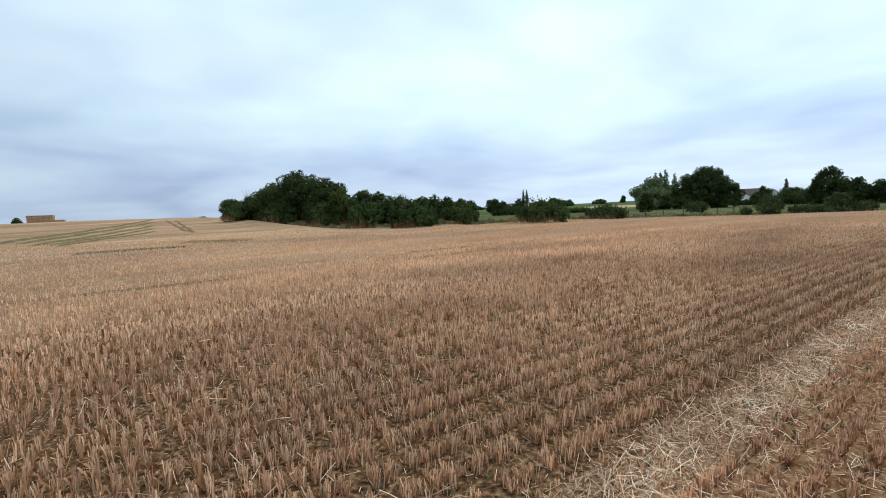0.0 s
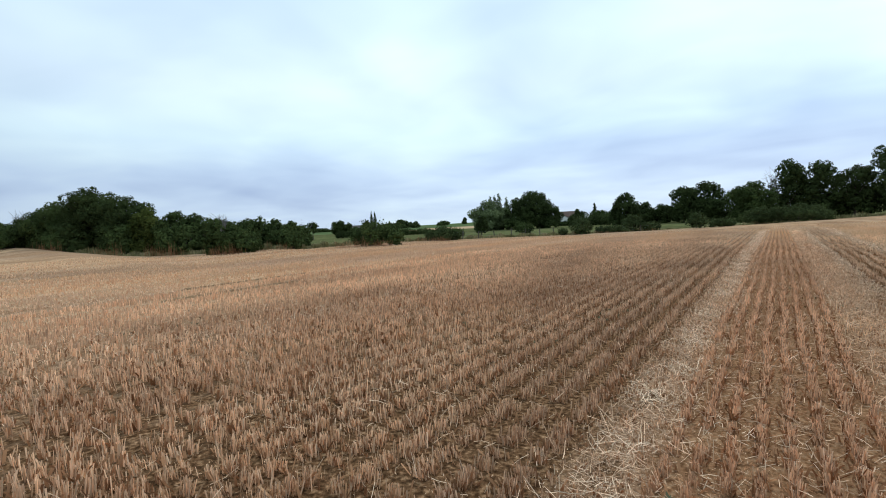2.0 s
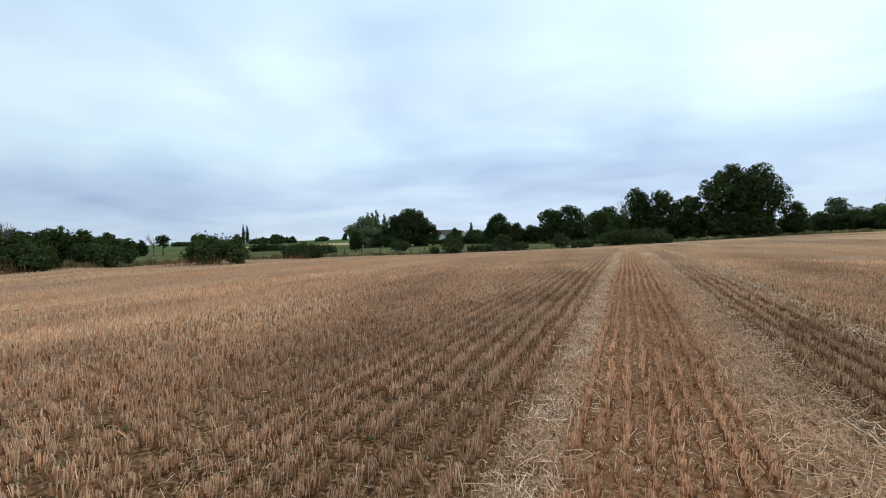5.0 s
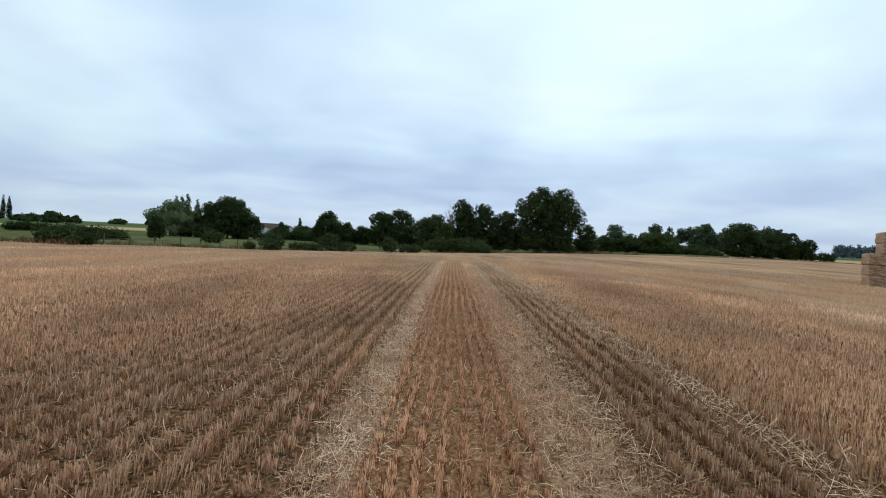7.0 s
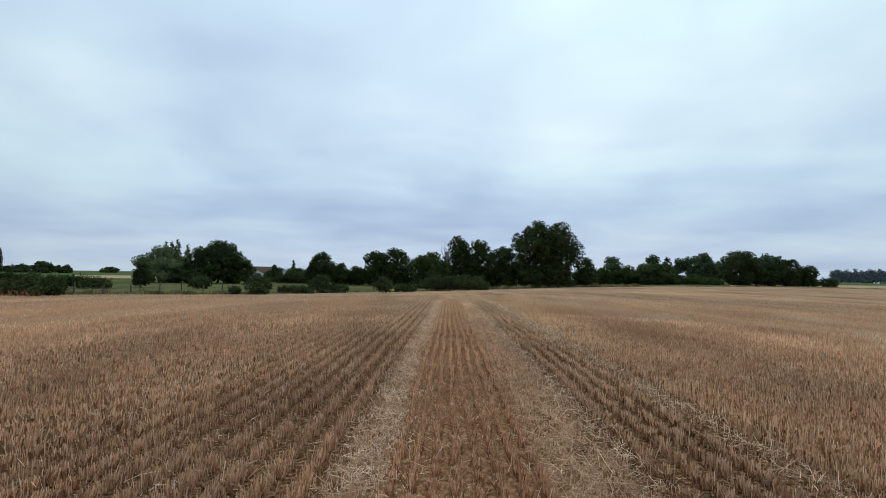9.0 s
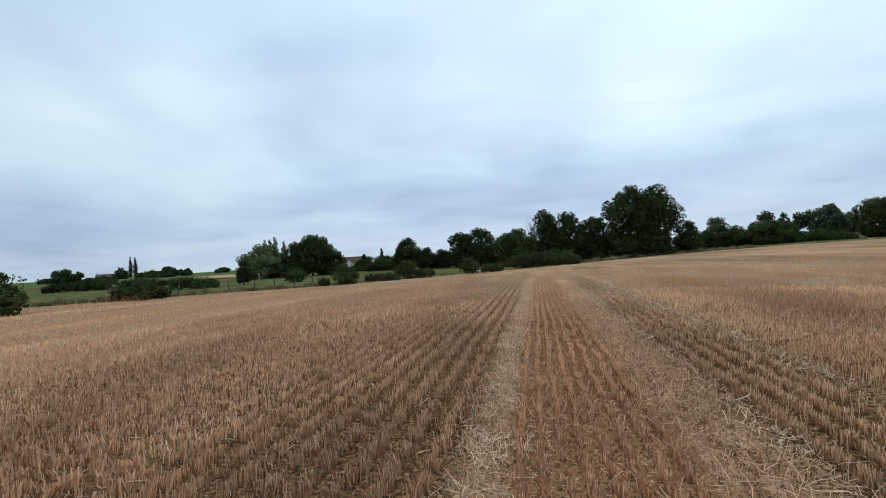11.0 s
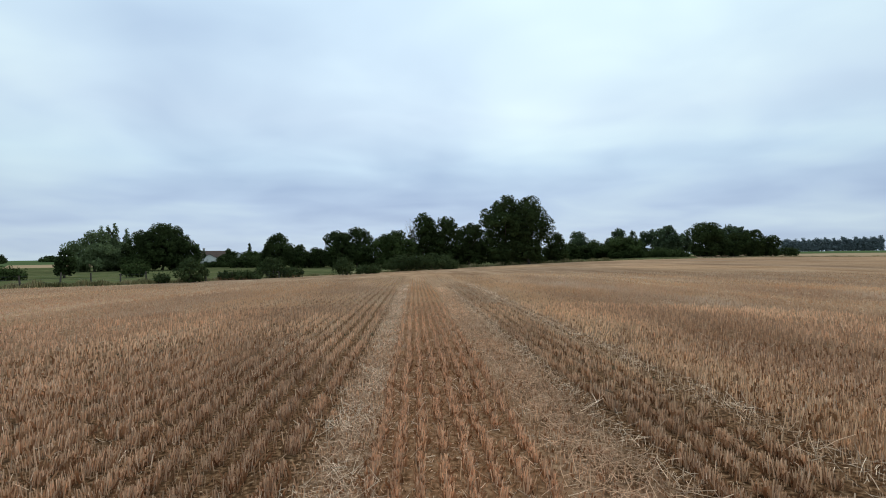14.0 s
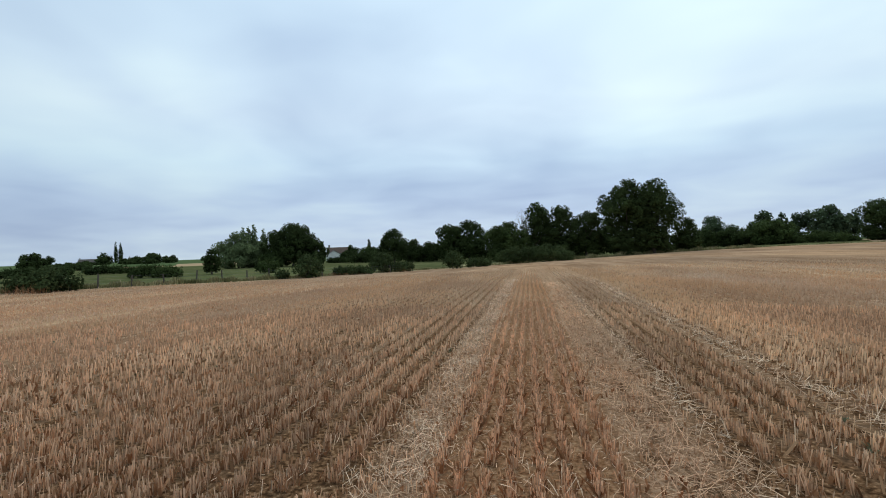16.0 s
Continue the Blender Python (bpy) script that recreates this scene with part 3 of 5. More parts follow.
chaff(0.0, 0.16, 34000, -5, 40, "pale trodden chaff in a wheel track", 1)
chaff(1.95, 0.20, 26000, -4, 40, "pale trodden chaff in a wheel track", 2)
chaff(2.6, 0.25, 8000, 0, 36, "thin chaff between stubble rows", 4)
chaff(0.9, 0.42, 34000, -2, 34, "reddish-brown husks on the soil between the wheel tracks", 5, M_HUSK)
chaff(-2.2, 2.6, 22000, -4, 22, "thin chaff and husks among the stubble", 6)


def weeds(n, label):
    """Small grey-green seedlings coming up between the rows, in drifts."""
    r = np.random.default_rng(17)
    cx, cy = r.uniform(-11, 6, 45), r.uniform(-2, 32, 45)
    k = r.integers(0, 45, n)
    x, y = cx[k] + r.normal(0, 0.25, n), cy[k] + r.normal(0, 0.6, n)
    quads = []
    for _ in range(5):
        a, h = r.uniform(0, 6.28, n), r.uniform(0.02, 0.06, n)
        base = np.stack([x, y, height(x, y)], -1)
        tip = base + np.stack([np.cos(a) * h * 0.8, np.sin(a) * h * 0.8, h], -1)
        side = np.stack([-np.sin(a), np.cos(a), 0 * a], -1) * (h * 0.22)[:, None]
        mid = (base + tip) / 2 + np.array([0, 0, 0.008])
        quads.append(np.stack([base, mid - side, tip, mid + side], 1))
    verts = np.concatenate(quads).reshape(-1, 3)
    me = mesh_from("weeds", verts, np.arange(len(verts)).reshape(-1, 4))
    me.materials.append(M_WEED)
    tagged(new("weeds", me), label, "weeds", kind="stuff")


weeds(600, "small grey-green weeds between the stubble rows")


def loose_straw(name, n, x_of, y_of, lift, length, thick, label, flat=0.18, material=None):
    """Cut straws that lie on the ground, each a bent sliver."""
    x, y = x_of(n), y_of(n)
    ln = (0.15 + RNG.random(n) ** 2.2) * length * 1.3
    a = RNG.uniform(0, 6.28, n)
    tilt = RNG.normal(0, flat, n)
    z = height(x, y) + np.abs(RNG.normal(0, lift, n)) + 0.012 + np.abs(np.sin(tilt)) * ln / 2
    way = np.stack([np.cos(a) * np.cos(tilt), np.sin(a) * np.cos(tilt), np.sin(tilt)], -1)
    side = np.stack([-np.sin(a), np.cos(a), RNG.normal(0, 0.5, n)], -1) * thick
    mid = np.stack([x, y, z], -1)
    bend = np.array([[0, 0, 1.0]]) * (RNG.normal(0, 0.05, n) * ln)[:, None]
    p, q = mid - way * ln[:, None] / 2, mid + way * ln[:, None] / 2
    m = mid + bend
    verts = np.stack([p - side, p + side, m - side, m + side, q - side, q + side], 1)
    f = [[0, 1, 3, 2], [2, 3, 5, 4]]
    faces = (np.arange(n)[:, None, None] * 6 + np.array(f)[None]).reshape(-1, 4)
    me = mesh_from(name, verts.reshape(-1, 3), faces)
    me.materials.append(material or M_STRAW_PALE)
    tagged(new(name, me), label, "straw", kind="stuff")


def along(a, b):
    return lambda n: RNG.uniform(a, b, n)


def heap(centre, spread):
    return lambda n: RNG.normal(centre, spread, n)


def nearer(a, b):
    return lambda n: a + (b - a) * RNG.random(n) ** 1.6


def patches(count, x0, x1, y0, y1, spread):
    """Straw that the machine dropped in uneven patches; x and y are drawn together."""
    cx, cy = RNG.uniform(x0, x1, count), y0 + (y1 - y0) * RNG.random(count) ** 1.4
    pick = {}

    def x_of(n):
        pick["k"] = RNG.integers(0, count, n)
        return cx[pick["k"]] + RNG.normal(0, spread * 0.6, n)

    def y_of(n):
        return cy[pick["k"]] + RNG.normal(0, spread * 1.3, n)

    return x_of, y_of


loose_straw("straw_litter", 24000, heap(0.0, 0.17), along(-5, 46), 0.02, 0.14, 0.0017, "pale loose straw and chaff lying in a wheel track", flat=0.35)
loose_straw("straw_litter", 17000, heap(1.95, 0.21), along(-5, 42), 0.025, 0.18, 0.0018, "flattened tan straw matted in a wheel track", flat=0.35, material=M_STRAW)
loose_straw("straw_litter", 4000, heap(2.38, 0.1), along(-5, 40), 0.03, 0.2, 0.0018, "matted loose straw beside a wheel track", flat=0.35)
loose_straw("straw_litter", 8000, heap(3.82, 0.17), along(-5, 45), 0.03, 0.22, 0.0018, "matted loose straw between stubble rows", flat=0.35)
loose_straw("straw_litter", 13000, along(0.15, 1.75), nearer(-3, 32), 0.02, 0.11, 0.0015, "short straws lying between the wheel tracks", flat=0.3)
loose_straw("straw_litter", 14000, along(-13, 9), nearer(-5, 42), 0.03, 0.15, 0.0017, "scattered straws fallen among the stubble", flat=0.5)
loose_straw("straw_litter", 5000, *patches(50, 4.4, 13, 2, 34, 0.45), 0.09, 0.16, 0.0019, "loose straw caught on top of the thick stubble", flat=0.4)
loose_straw("straw_litter", 17000, *patches(130, -15, -1, -3, 32, 0.5), 0.05, 0.13, 0.0018, "patches of loose straw fallen on the stubble", flat=0.45)


def edge_grass(az0, az1, n, tall, label, spread=1.6):
    """Tall dry grass in a fringe where the stubble ends."""
    az = RNG.uniform(az0, az1, n)
    d = land_at(az)[0] + np.abs(RNG.normal(0, spread, n)) + 0.3
    a = np.radians(az)
    x, y = HUB[0] - d * np.sin(a), HUB[1] + d * np.cos(a)
    h = tall * np.clip(d / 100, 0.6, 1.2) * RNG.uniform(0.4, 1.2, n) * (0.75 + 0.35 * np.sin(az * 3.1) * np.sin(az * 1.3 + 1))
    base = np.stack([x, y, height(x, y) - 0.05], -1)
    spin = RNG.uniform(0, 6.28, n)
    off = np.stack([np.cos(spin), np.sin(spin), 0 * spin], -1) * (0.02 + 0.05 * RNG.random(n))[:, None]
    top = base + np.stack([RNG.normal(0, 0.18, n) * h, RNG.normal(0, 0.18, n) * h, h], -1)
    verts = np.stack([base - off, base + off, top + off * 0.3, top - off * 0.3], 1)
    me = mesh_from("dry_grass", verts.reshape(-1, 3), np.arange(n * 4).reshape(-1, 4))
    me.materials.append(M_VERGE)
    tagged(new("dry_grass", me), label, "grass", kind="stuff")


edge_grass(18, 62, 12000, 0.85, "tall dry grass and dead stems along the meadow fence", spread=0.9)
edge_grass(-24, 62, 16000, 0.42, "tall dry yellow-green grass along the field edge")
edge_grass(54, 80, 6000, 1.0, "tall dry grass at the foot of the wood")
edge_grass(-22, 3, 6000, 0.85, "pale tall dry grass below the hedgerow trees", spread=1.0)
edge_grass(-46, -24, 5000, 0.35, "short dry grass along the field edge")


def swath(a, b, wide, label, tall=0.3):
    """A low uneven ridge from a to b: cut growth left lying on the hillside, and brown strips."""
    a, b = Vector(a), Vector(b)
    n = 60
    across = Vector((b - a).xy.to_3d().normalized().cross((0, 0, 1)))
    bm = bmesh.new()
    rows = []
    for k in range(n + 1):
        p = a.lerp(b, k / n)
        w = wide * (0.8 + 0.3 * math.sin(k * 1.7) * math.sin(k * 0.6))
        p = p + across * 0.0016 * (b - a).length * math.sin(k * 0.37)
        end = min(1.0, k / 3, (n - k) / 3)
        line = []
        for u, up in ((-1, -0.1), (-0.6, 0.6), (0, 0.95 + 0.2 * math.sin(k * 2.3)), (0.6, 0.65), (1, -0.1)):
            q = p + across * u * w / 2
            line.append(bm.verts.new((q.x, q.y, ground_z(q.x, q.y) + up * tall * end)))
        rows.append(line)
    for r, t in zip(rows, rows[1:]):
        for k in range(4):
            bm.faces.new((r[k], r[k + 1], t[k + 1], t[k]))
    bmesh.ops.recalc_face_normals(bm, faces=bm.faces)
    if sum(f.normal.z for f in bm.faces) < 0:
        bmesh.ops.reverse_faces(bm, faces=bm.faces)
    tagged(part("swath", bm, M_SWATH if "green" in label else M_BROWN_STRIP), label, "swath", "swaths on the hillside")

# ---- trees, hedges and bushes ----
def sprays(rng, p, out, size, drop):
    """A bent four-cornered leaf spray at each point, facing roughly outwards."""
    n = len(p)
    nrm = out * 1.5 + rng.normal(0, 0.36, (n, 3)) + np.array([0, 0, 0.35])
    nrm /= np.linalg.norm(nrm, axis=1)[:, None]
    a = np.cross(nrm, rng.normal(0, 1, (n, 3)))
    a /= np.linalg.norm(a, axis=1)[:, None] + 1e-6
    c = np.cross(nrm, a)
    s = (size * rng.uniform(0.55, 1.25, n))[:, None] * 0.5
    a, c = a * s, c * s * rng.uniform(0.6, 1.0, n)[:, None]
    if drop:
        c = c * (1 - drop) + np.array([0, 0, -1.0]) * s * drop * 1.6
    lift = nrm * s * 0.35
    return np.stack([p - a - lift, p - c * 0.8, p + a - lift, p + c], 1)


def leaf_cloud(rng, lobes, size, cover=2.2, drop=0.0, knob=0.32, gaps=0.13):
    """Knobs of leaf sprays over a set of rounded lobes (rows of centre and radii), with a few larger sprays deep within."""
    rows = np.array(lobes, float)
    quads = []
    for k, (cx, cy, cz, rx, ry, rz) in enumerate(rows):
        area = 4 * math.pi * ((rx * ry) ** 1.6 / 3 + (rx * rz) ** 1.6 / 3 + (ry * rz) ** 1.6 / 3) ** (1 / 1.6)
        centre, radii = np.array([cx, cy, cz]), np.array([rx, ry, rz])
        lump = max(knob * radii.mean(), size * 0.9)

        def free(pts, within):
            ok = np.ones(len(pts), bool)
            for j, r in enumerate(rows):
                if j != k:
                    ok &= (((pts - r[:3]) / (r[3:] * within)) ** 2).sum(1) > 1
            return ok

        m = int(np.clip(area / (math.pi * lump**2) * 0.9, 5, 70))
        at = np.arange(m) + 0.5
        tilt, turn = np.arccos(1 - 2 * at / m), at * 2.39996 + rng.uniform(0, 6.28)
        v = np.stack([np.sin(tilt) * np.cos(turn), np.sin(tilt) * np.sin(turn), np.cos(tilt)], -1) + rng.normal(0, 0.12, (m, 3))
        v /= np.linalg.norm(v, axis=1)[:, None]
        hub = centre + v * rng.uniform(0.62, 0.84, m)[:, None] * radii
        ok = free(hub, 0.70) & (rng.random(m) > gaps)
        hub, v = hub[ok], v[ok]
        if len(hub):
            wide = lump * rng.uniform(0.5, 1.4, len(hub))
            each = np.maximum(5, (wide**2 / size**2 * 3.8 * cover).astype(int))
            pick = np.repeat(np.arange(len(hub)), each)
            u = rng.normal(0, 1, (len(pick), 3))
            u = u / np.linalg.norm(u, axis=1)[:, None] + v[pick] * 0.55
            u /= np.linalg.norm(u, axis=1)[:, None]
            p = hub[pick] + u * (wide[pick] * rng.uniform(0.6, 1.08, len(pick)))[:, None] * np.array([1, 1, 0.85])
            quads.append(sprays(rng, p, u, size, drop))
        q = max(6, int(area / (1.8 * size) ** 2 * 1.1))
        w = rng.normal(0, 1, (q, 3))
        w /= np.linalg.norm(w, axis=1)[:, None]
        deep = centre + w * rng.uniform(0.3, 0.66, q)[:, None] * radii
        ok = free(deep, 0.6)
        if ok.any():
            quads.append(sprays(rng, deep[ok], w[ok], size * 1.9, drop))
    verts = np.concatenate(quads).reshape(-1, 3)
    return verts, np.arange(len(verts)).reshape(-1, 4)


def limbs(bm, rng, height_to_crown, top, spread, girth):
    lean = Vector((rng.normal(0, 0.04), rng.normal(0, 0.04), 0)) * top
    line = [Vector((0, 0, -0.4)), Vector((0, 0, 0.3)), lean * 0.3 + Vector((0, 0, height_to_crown)), lean * 0.7 + Vector((0, 0, (height_to_crown + top) / 2)), lean + Vector((0, 0, top * 0.92))]
    tube(bm, line, [girth * 1.5, girth, girth * 0.75, girth * 0.45, girth * 0.1], 8)
    for k in range(6):
        a = k * 1.05 + rng.uniform(-0.3, 0.3)
        z = height_to_crown + (top - height_to_crown) * rng.uniform(-0.05, 0.45)
        r = spread * rng.uniform(0.55, 0.85)
        tip = Vector((math.cos(a) * r, math.sin(a) * r, z + r * rng.uniform(0.4, 0.9)))
        start = Vector((0, 0, z)) + lean * (z / top) * 0.6
        tube(bm, [start, start.lerp(tip, 0.5) + Vector((0, 0, -0.05 * r)), tip], [girth * 0.4, girth * 0.25, girth * 0.06], 6)


def tree(x, y, top, width, label, leaves=None, seed=1, crown_low=0.18, leaf=0.42, n_lobes=12, cover=2.3, name="tree", category="tree", group="", lobe=0.40, drop=0.0, gaps=0.15):
    """A broadleaved tree: a tapered trunk with limbs, and a crown of lobes made of leaf sprays. top: height over the ground."""
    rng = np.random.default_rng(seed)
    t = thing(name, (x, y, ground_z(x, y)), label, category, group)
    bm = bmesh.new()
    limbs(bm, rng, top * max(crown_low, 0.12), top, width / 2, 0.022 * top + 0.05)
    part("trunk", bm, M_BARK, t)
    lo, hi = top * crown_low, top
    cz, rz, rx = (lo + hi) / 2, (hi - lo) / 2, width / 2
    lobes = [(0, 0, cz, rx * 0.66, rx * 0.66, rz * 0.74)]
    if crown_low < 0.2:
        # low limbs clothe the foot of a hedgerow tree
        for k in range(7):
            a, r = k * 0.9 + rng.uniform(-0.3, 0.3), rx * rng.uniform(0.26, 0.36)
            ring = rx * rng.uniform(0.4, 0.58)
            lobes.append((math.cos(a) * ring, math.sin(a) * ring, lo + rz * rng.uniform(0.2, 0.5), r, r, rz * 0.42))
    for k in range(n_lobes):
        u = rng.uniform(-0.75, 0.95)
        a = k * 2.4 + rng.uniform(-0.4, 0.4)
        ring = math.sqrt(max(0.0, 1 - abs(u) ** (1.8 if u > 0 else 2.6))) * rng.uniform(0.56, 0.72)
        r = lobe * rng.uniform(0.75, 1.15)
        zc = cz + u * rz * 0.66
        zr = min(rz * r, hi - zc + 0.02, zc - lo * 0.6)
        lobes.append((math.cos(a) * ring * rx, math.sin(a) * ring * rx, zc, rx * r, rx * r, max(zr, rz * 0.2)))
    lobes.append((rng.uniform(-0.15, 0.15) * rx, 0, hi - rz * 0.3, rx * 0.34, rx * 0.34, rz * 0.3))
    part("crown", mesh_from("crown", *leaf_cloud(rng, lobes, leaf * 1.12, cover, drop, gaps=gaps)), leaves or M_OAK, t)
    return t


def spire(x, y, top, width, label, leaves=None, seed=1, leaf=0.45, name="poplar_tree", group="", base=0.04):
    """A tall narrow tree whose branches rise close to the trunk."""
    rng = np.random.default_rng(seed)
    t = thing(name, (x, y, ground_z(x, y)), label, "tree", group)
    bm = bmesh.new()
    limbs(bm, rng, top * 0.15, top, width * 0.4, 0.016 * top + 0.05)
    part("trunk", bm, M_BARK, t)
    lobes = []
    for k in range(14):
        u = base + (0.95 - base) * (k + 0.5) / 14
        r = width / 2 * min(1.0, 0.75 + u, (1.03 - u) * 1.75) * rng.uniform(0.85, 1.05)
        lobes.append((rng.normal(0, 0.04) * width, rng.normal(0, 0.04) * width, top * u, r, r, top * 0.09))
    part("crown", mesh_from("crown", *leaf_cloud(rng, lobes, leaf, 2.4, gaps=0.05)), leaves or M_POPLAR, t)
    return t


def willow(x, y, top, width, label, seed=1):
    return tree(x, y, top, width, label, M_WILLOW, seed, 0.05, 0.38, 15, 2.4, "willow_tree", lobe=0.34, drop=0.35)


def bush(x, y, top, width, label, leaves=None, seed=1, depth=None, turn=0.0, leaf=0.31, name="bush", group="", cover=2.3, dead=0):
    """A low bush, clothed to the ground, wider than tall where a thicket runs along the field."""
    rng = np.random.default_rng(seed)
    t = thing(name, (x, y, ground_z(x, y)), label, "bush", group, turn)
    depth = depth or min(width, 3.5)
    lobes, bm = [], bmesh.new()
    n = max(4, int(width / max(top, 0.8) * 4.5))
    for k in range(n):
        u = (k + 0.5) / n * 2 - 1
        env = (1 - abs(u) ** 2.6) ** 0.5
        h = top * (0.5 + 0.5 * env) * rng.uniform(0.72, 1.04)
        r = top * rng.uniform(0.34, 0.5)
        px, py = u * (width / 2 - r * 0.7), rng.uniform(-0.35, 0.35) * depth
        lobes.append((px, py, h * 0.52, r, min(r, depth * 0.6), h * 0.5))
        tube(bm, [(px * 0.9, py, -0.15), (px * 0.95, py, h * 0.4), (px + rng.normal(0, 0.2), py, h * 0.85)], [0.06, 0.04, 0.012], 5)
    tagged(part("stems", bm, M_BARK, t), kind="stuff")
    verts, faces = leaf_cloud(rng, lobes, leaf * 1.12, cover, knob=0.34)
    n_up = 7 * n
    crest = np.array(lobes)[rng.integers(0, n, n_up)]
    a = rng.uniform(0, 6.28, n_up)
    foot = crest[:, :3] + np.stack([np.cos(a) * crest[:, 3] * 0.7, np.sin(a) * crest[:, 4] * 0.7, crest[:, 5] * rng.uniform(0.45, 0.85, n_up)], -1)
    tip = foot + np.stack([np.cos(a) * 0.12, np.sin(a) * 0.12, rng.uniform(0.15, 0.42, n_up)], -1) * top ** 0.6
    u = np.linspace(0.0, 1.0, 6)[None, :, None]
    p = (foot[:, None] * (1 - u) + tip[:, None] * u).reshape(-1, 3) + rng.normal(0, leaf * 0.2, (n_up * 6, 3))
    shoots = sprays(rng, p, rng.normal(0, 1, p.shape), leaf * 0.8, 0.0).reshape(-1, 3)
    verts = np.concatenate([verts, shoots])
    part("foliage", mesh_from("foliage", verts, np.arange(len(verts)).reshape(-1, 4)), leaves or M_BRAMBLE, t)
    if dead:
        bm = bmesh.new()
        for _ in range(dead * 2):
            px = rng.uniform(-0.5, 0.5) * width
            hh = top * (rng.uniform(0.12, 0.28) + 0.25 * rng.random() ** 4)
            q = Vector((px + rng.normal(0, 0.22), -depth / 2 - rng.uniform(-0.5, 0.9), hh))
            tube(bm, [(px, q.y, -0.1), (px * 0.999, q.y, hh * 0.5), q], [0.012, 0.009, 0.004], 3)
        tagged(part("dead_growth", bm, M_HUSK, t, "dry brown dead stalks"), kind="stuff")
    return t


def bare_tree(x, y, top, width, label, seed=1, name="bare_tree", stems=13):
    """A leafless grey tree of forking twigs."""
    rng = np.random.default_rng(seed)
    t = thing(name, (x, y, ground_z(x, y)), label, "tree")
    bm = bmesh.new()
    tube(bm, [(0, 0, -0.3), (0.1, 0, top * 0.3), (0, 0.1, top * 0.6)], [0.2, 0.16, 0.1], 6)
    part("trunk", bm, M_DEADWOOD, t)
    bm = bmesh.new()
    for k in range(stems):
        a, r = k * 2.4, width / 2 * rng.uniform(0.35, 1)
        z = top * rng.uniform(0.25, 0.55)
        tip = Vector((math.cos(a) * r, math.sin(a) * r, min(top, z + top * rng.uniform(0.3, 0.5))))
        elbow = Vector((tip.x * 0.55, tip.y * 0.55, (z + tip.z) / 2 - 0.1))
        tube(bm, [(0, 0, z), elbow, tip], [0.07, 0.05, 0.015], 4)
        for _ in range(4):
            end = tip + Vector(rng.normal(0, 0.12, 3)) * top * 0.8
            tube(bm, [elbow.lerp(tip, rng.uniform(0.1, 0.8)), end], [0.03, 0.01], 3)
    tagged(part("branches", bm, M_DEADWOOD, t), kind="stuff")
    return t


# ---- straw bales ----
def bale_mesh(w, d, h):
    bm = bmesh.new()
    box(bm, (w, d, h), (0, 0, h / 2), 0, 0.10)
    bmesh.ops.subdivide_edges(bm, edges=[e for e in bm.edges if e.calc_length() > 0.4], cuts=4, use_grid_fill=True)
    rng = random.Random(4)
    for v in bm.verts:
        n = noise.noise(v.co * 3.1) * 0.035
        v.co += v.normal * n + Vector((rng.uniform(-0.008, 0.008),) * 3)
    me = bpy.data.meshes.new("bale_body")
    bm.to_mesh(me)
    bm.free()
    return me


def twine_mesh(w, d, h):
    bm = bmesh.new()
    for k in range(4):
        x = (k - 1.5) * w / 4.4
        e = 0.03
        line = [(x, -d / 2 - e, 0.03), (x, -d / 2 - e, h - 0.03), (x, -d / 2 + 0.05, h + e), (x, d / 2 - 0.05, h + e), (x, d / 2 + e, h - 0.03), (x, d / 2 + e, 0.03)]
        tube(bm, line, [0.006] * 6, 4)
    me = bpy.data.meshes.new("twine")
    bm.to_mesh(me)
    bm.free()
    return me


BALE = (1.2, 2.3, 0.73)
BALE_BODY, BALE_TWINE = bale_mesh(*BALE), twine_mesh(*BALE)


def bale_stack(x, y, turn, layers, label):
    """Big square bales laid in courses. layers: from the ground up, the first and last column of each course."""
    rng = np.random.default_rng(3)
    base = ground_z(x, y)
    for level, (a, b) in enumerate(layers):
        for k in np.arange(a, b - 0.5):
            off = Matrix.Rotation(radians(turn), 4, "Z") @ Vector(((k + 0.5) * (BALE[0] + 0.02) + rng.normal(0, 0.02), rng.normal(0, 0.05), 0))
            z = base - 0.03 + level * BALE[2]
            bale = thing("straw_bale", (x + off.x, y + off.y, z), label, "straw bale", "bales in the stack", turn + rng.normal(0, 1.2))
            part("bale_body", BALE_BODY, M_BALE, bale)
            part("twine", BALE_TWINE, M_TWINE, bale)


# ---- fence ----
def fence(points, label):
    """Round posts along the meadow's edge with three strands of wire."""
    f = thing("wire_fence", (points[0][0], points[0][1], ground_z(*points[0])), label, "fence")
    inv = f.matrix_basis.inverted()
    rng = np.random.default_rng(9)
    tops = []
    for x, y in points:
        z = ground_z(x, y)
        bm = bmesh.new()
        lean = Vector((rng.normal(0, 0.06), rng.normal(0, 0.06), 0))
        h = rng.uniform(0.9, 1.12)
        tube(bm, [Vector((0, 0, -0.3)), lean * 0.5 + Vector((0, 0, h / 2)), lean + Vector((0, 0, h))], [0.065, 0.062, 0.055], 8)
        p = part("post", bm, M_POST, f)
        p.matrix_local = inv @ pose(x, y, z)
        tops.append((Vector((x, y, z)), lean))
    for h in (0.35, 0.6, 0.85):
        bm = bmesh.new()
        tube(bm, [inv @ (p + lean * h + Vector((0, 0, h))) for p, lean in tops], [0.003] * len(tops), 4)
        part("wire", bm, M_WIRE, f)


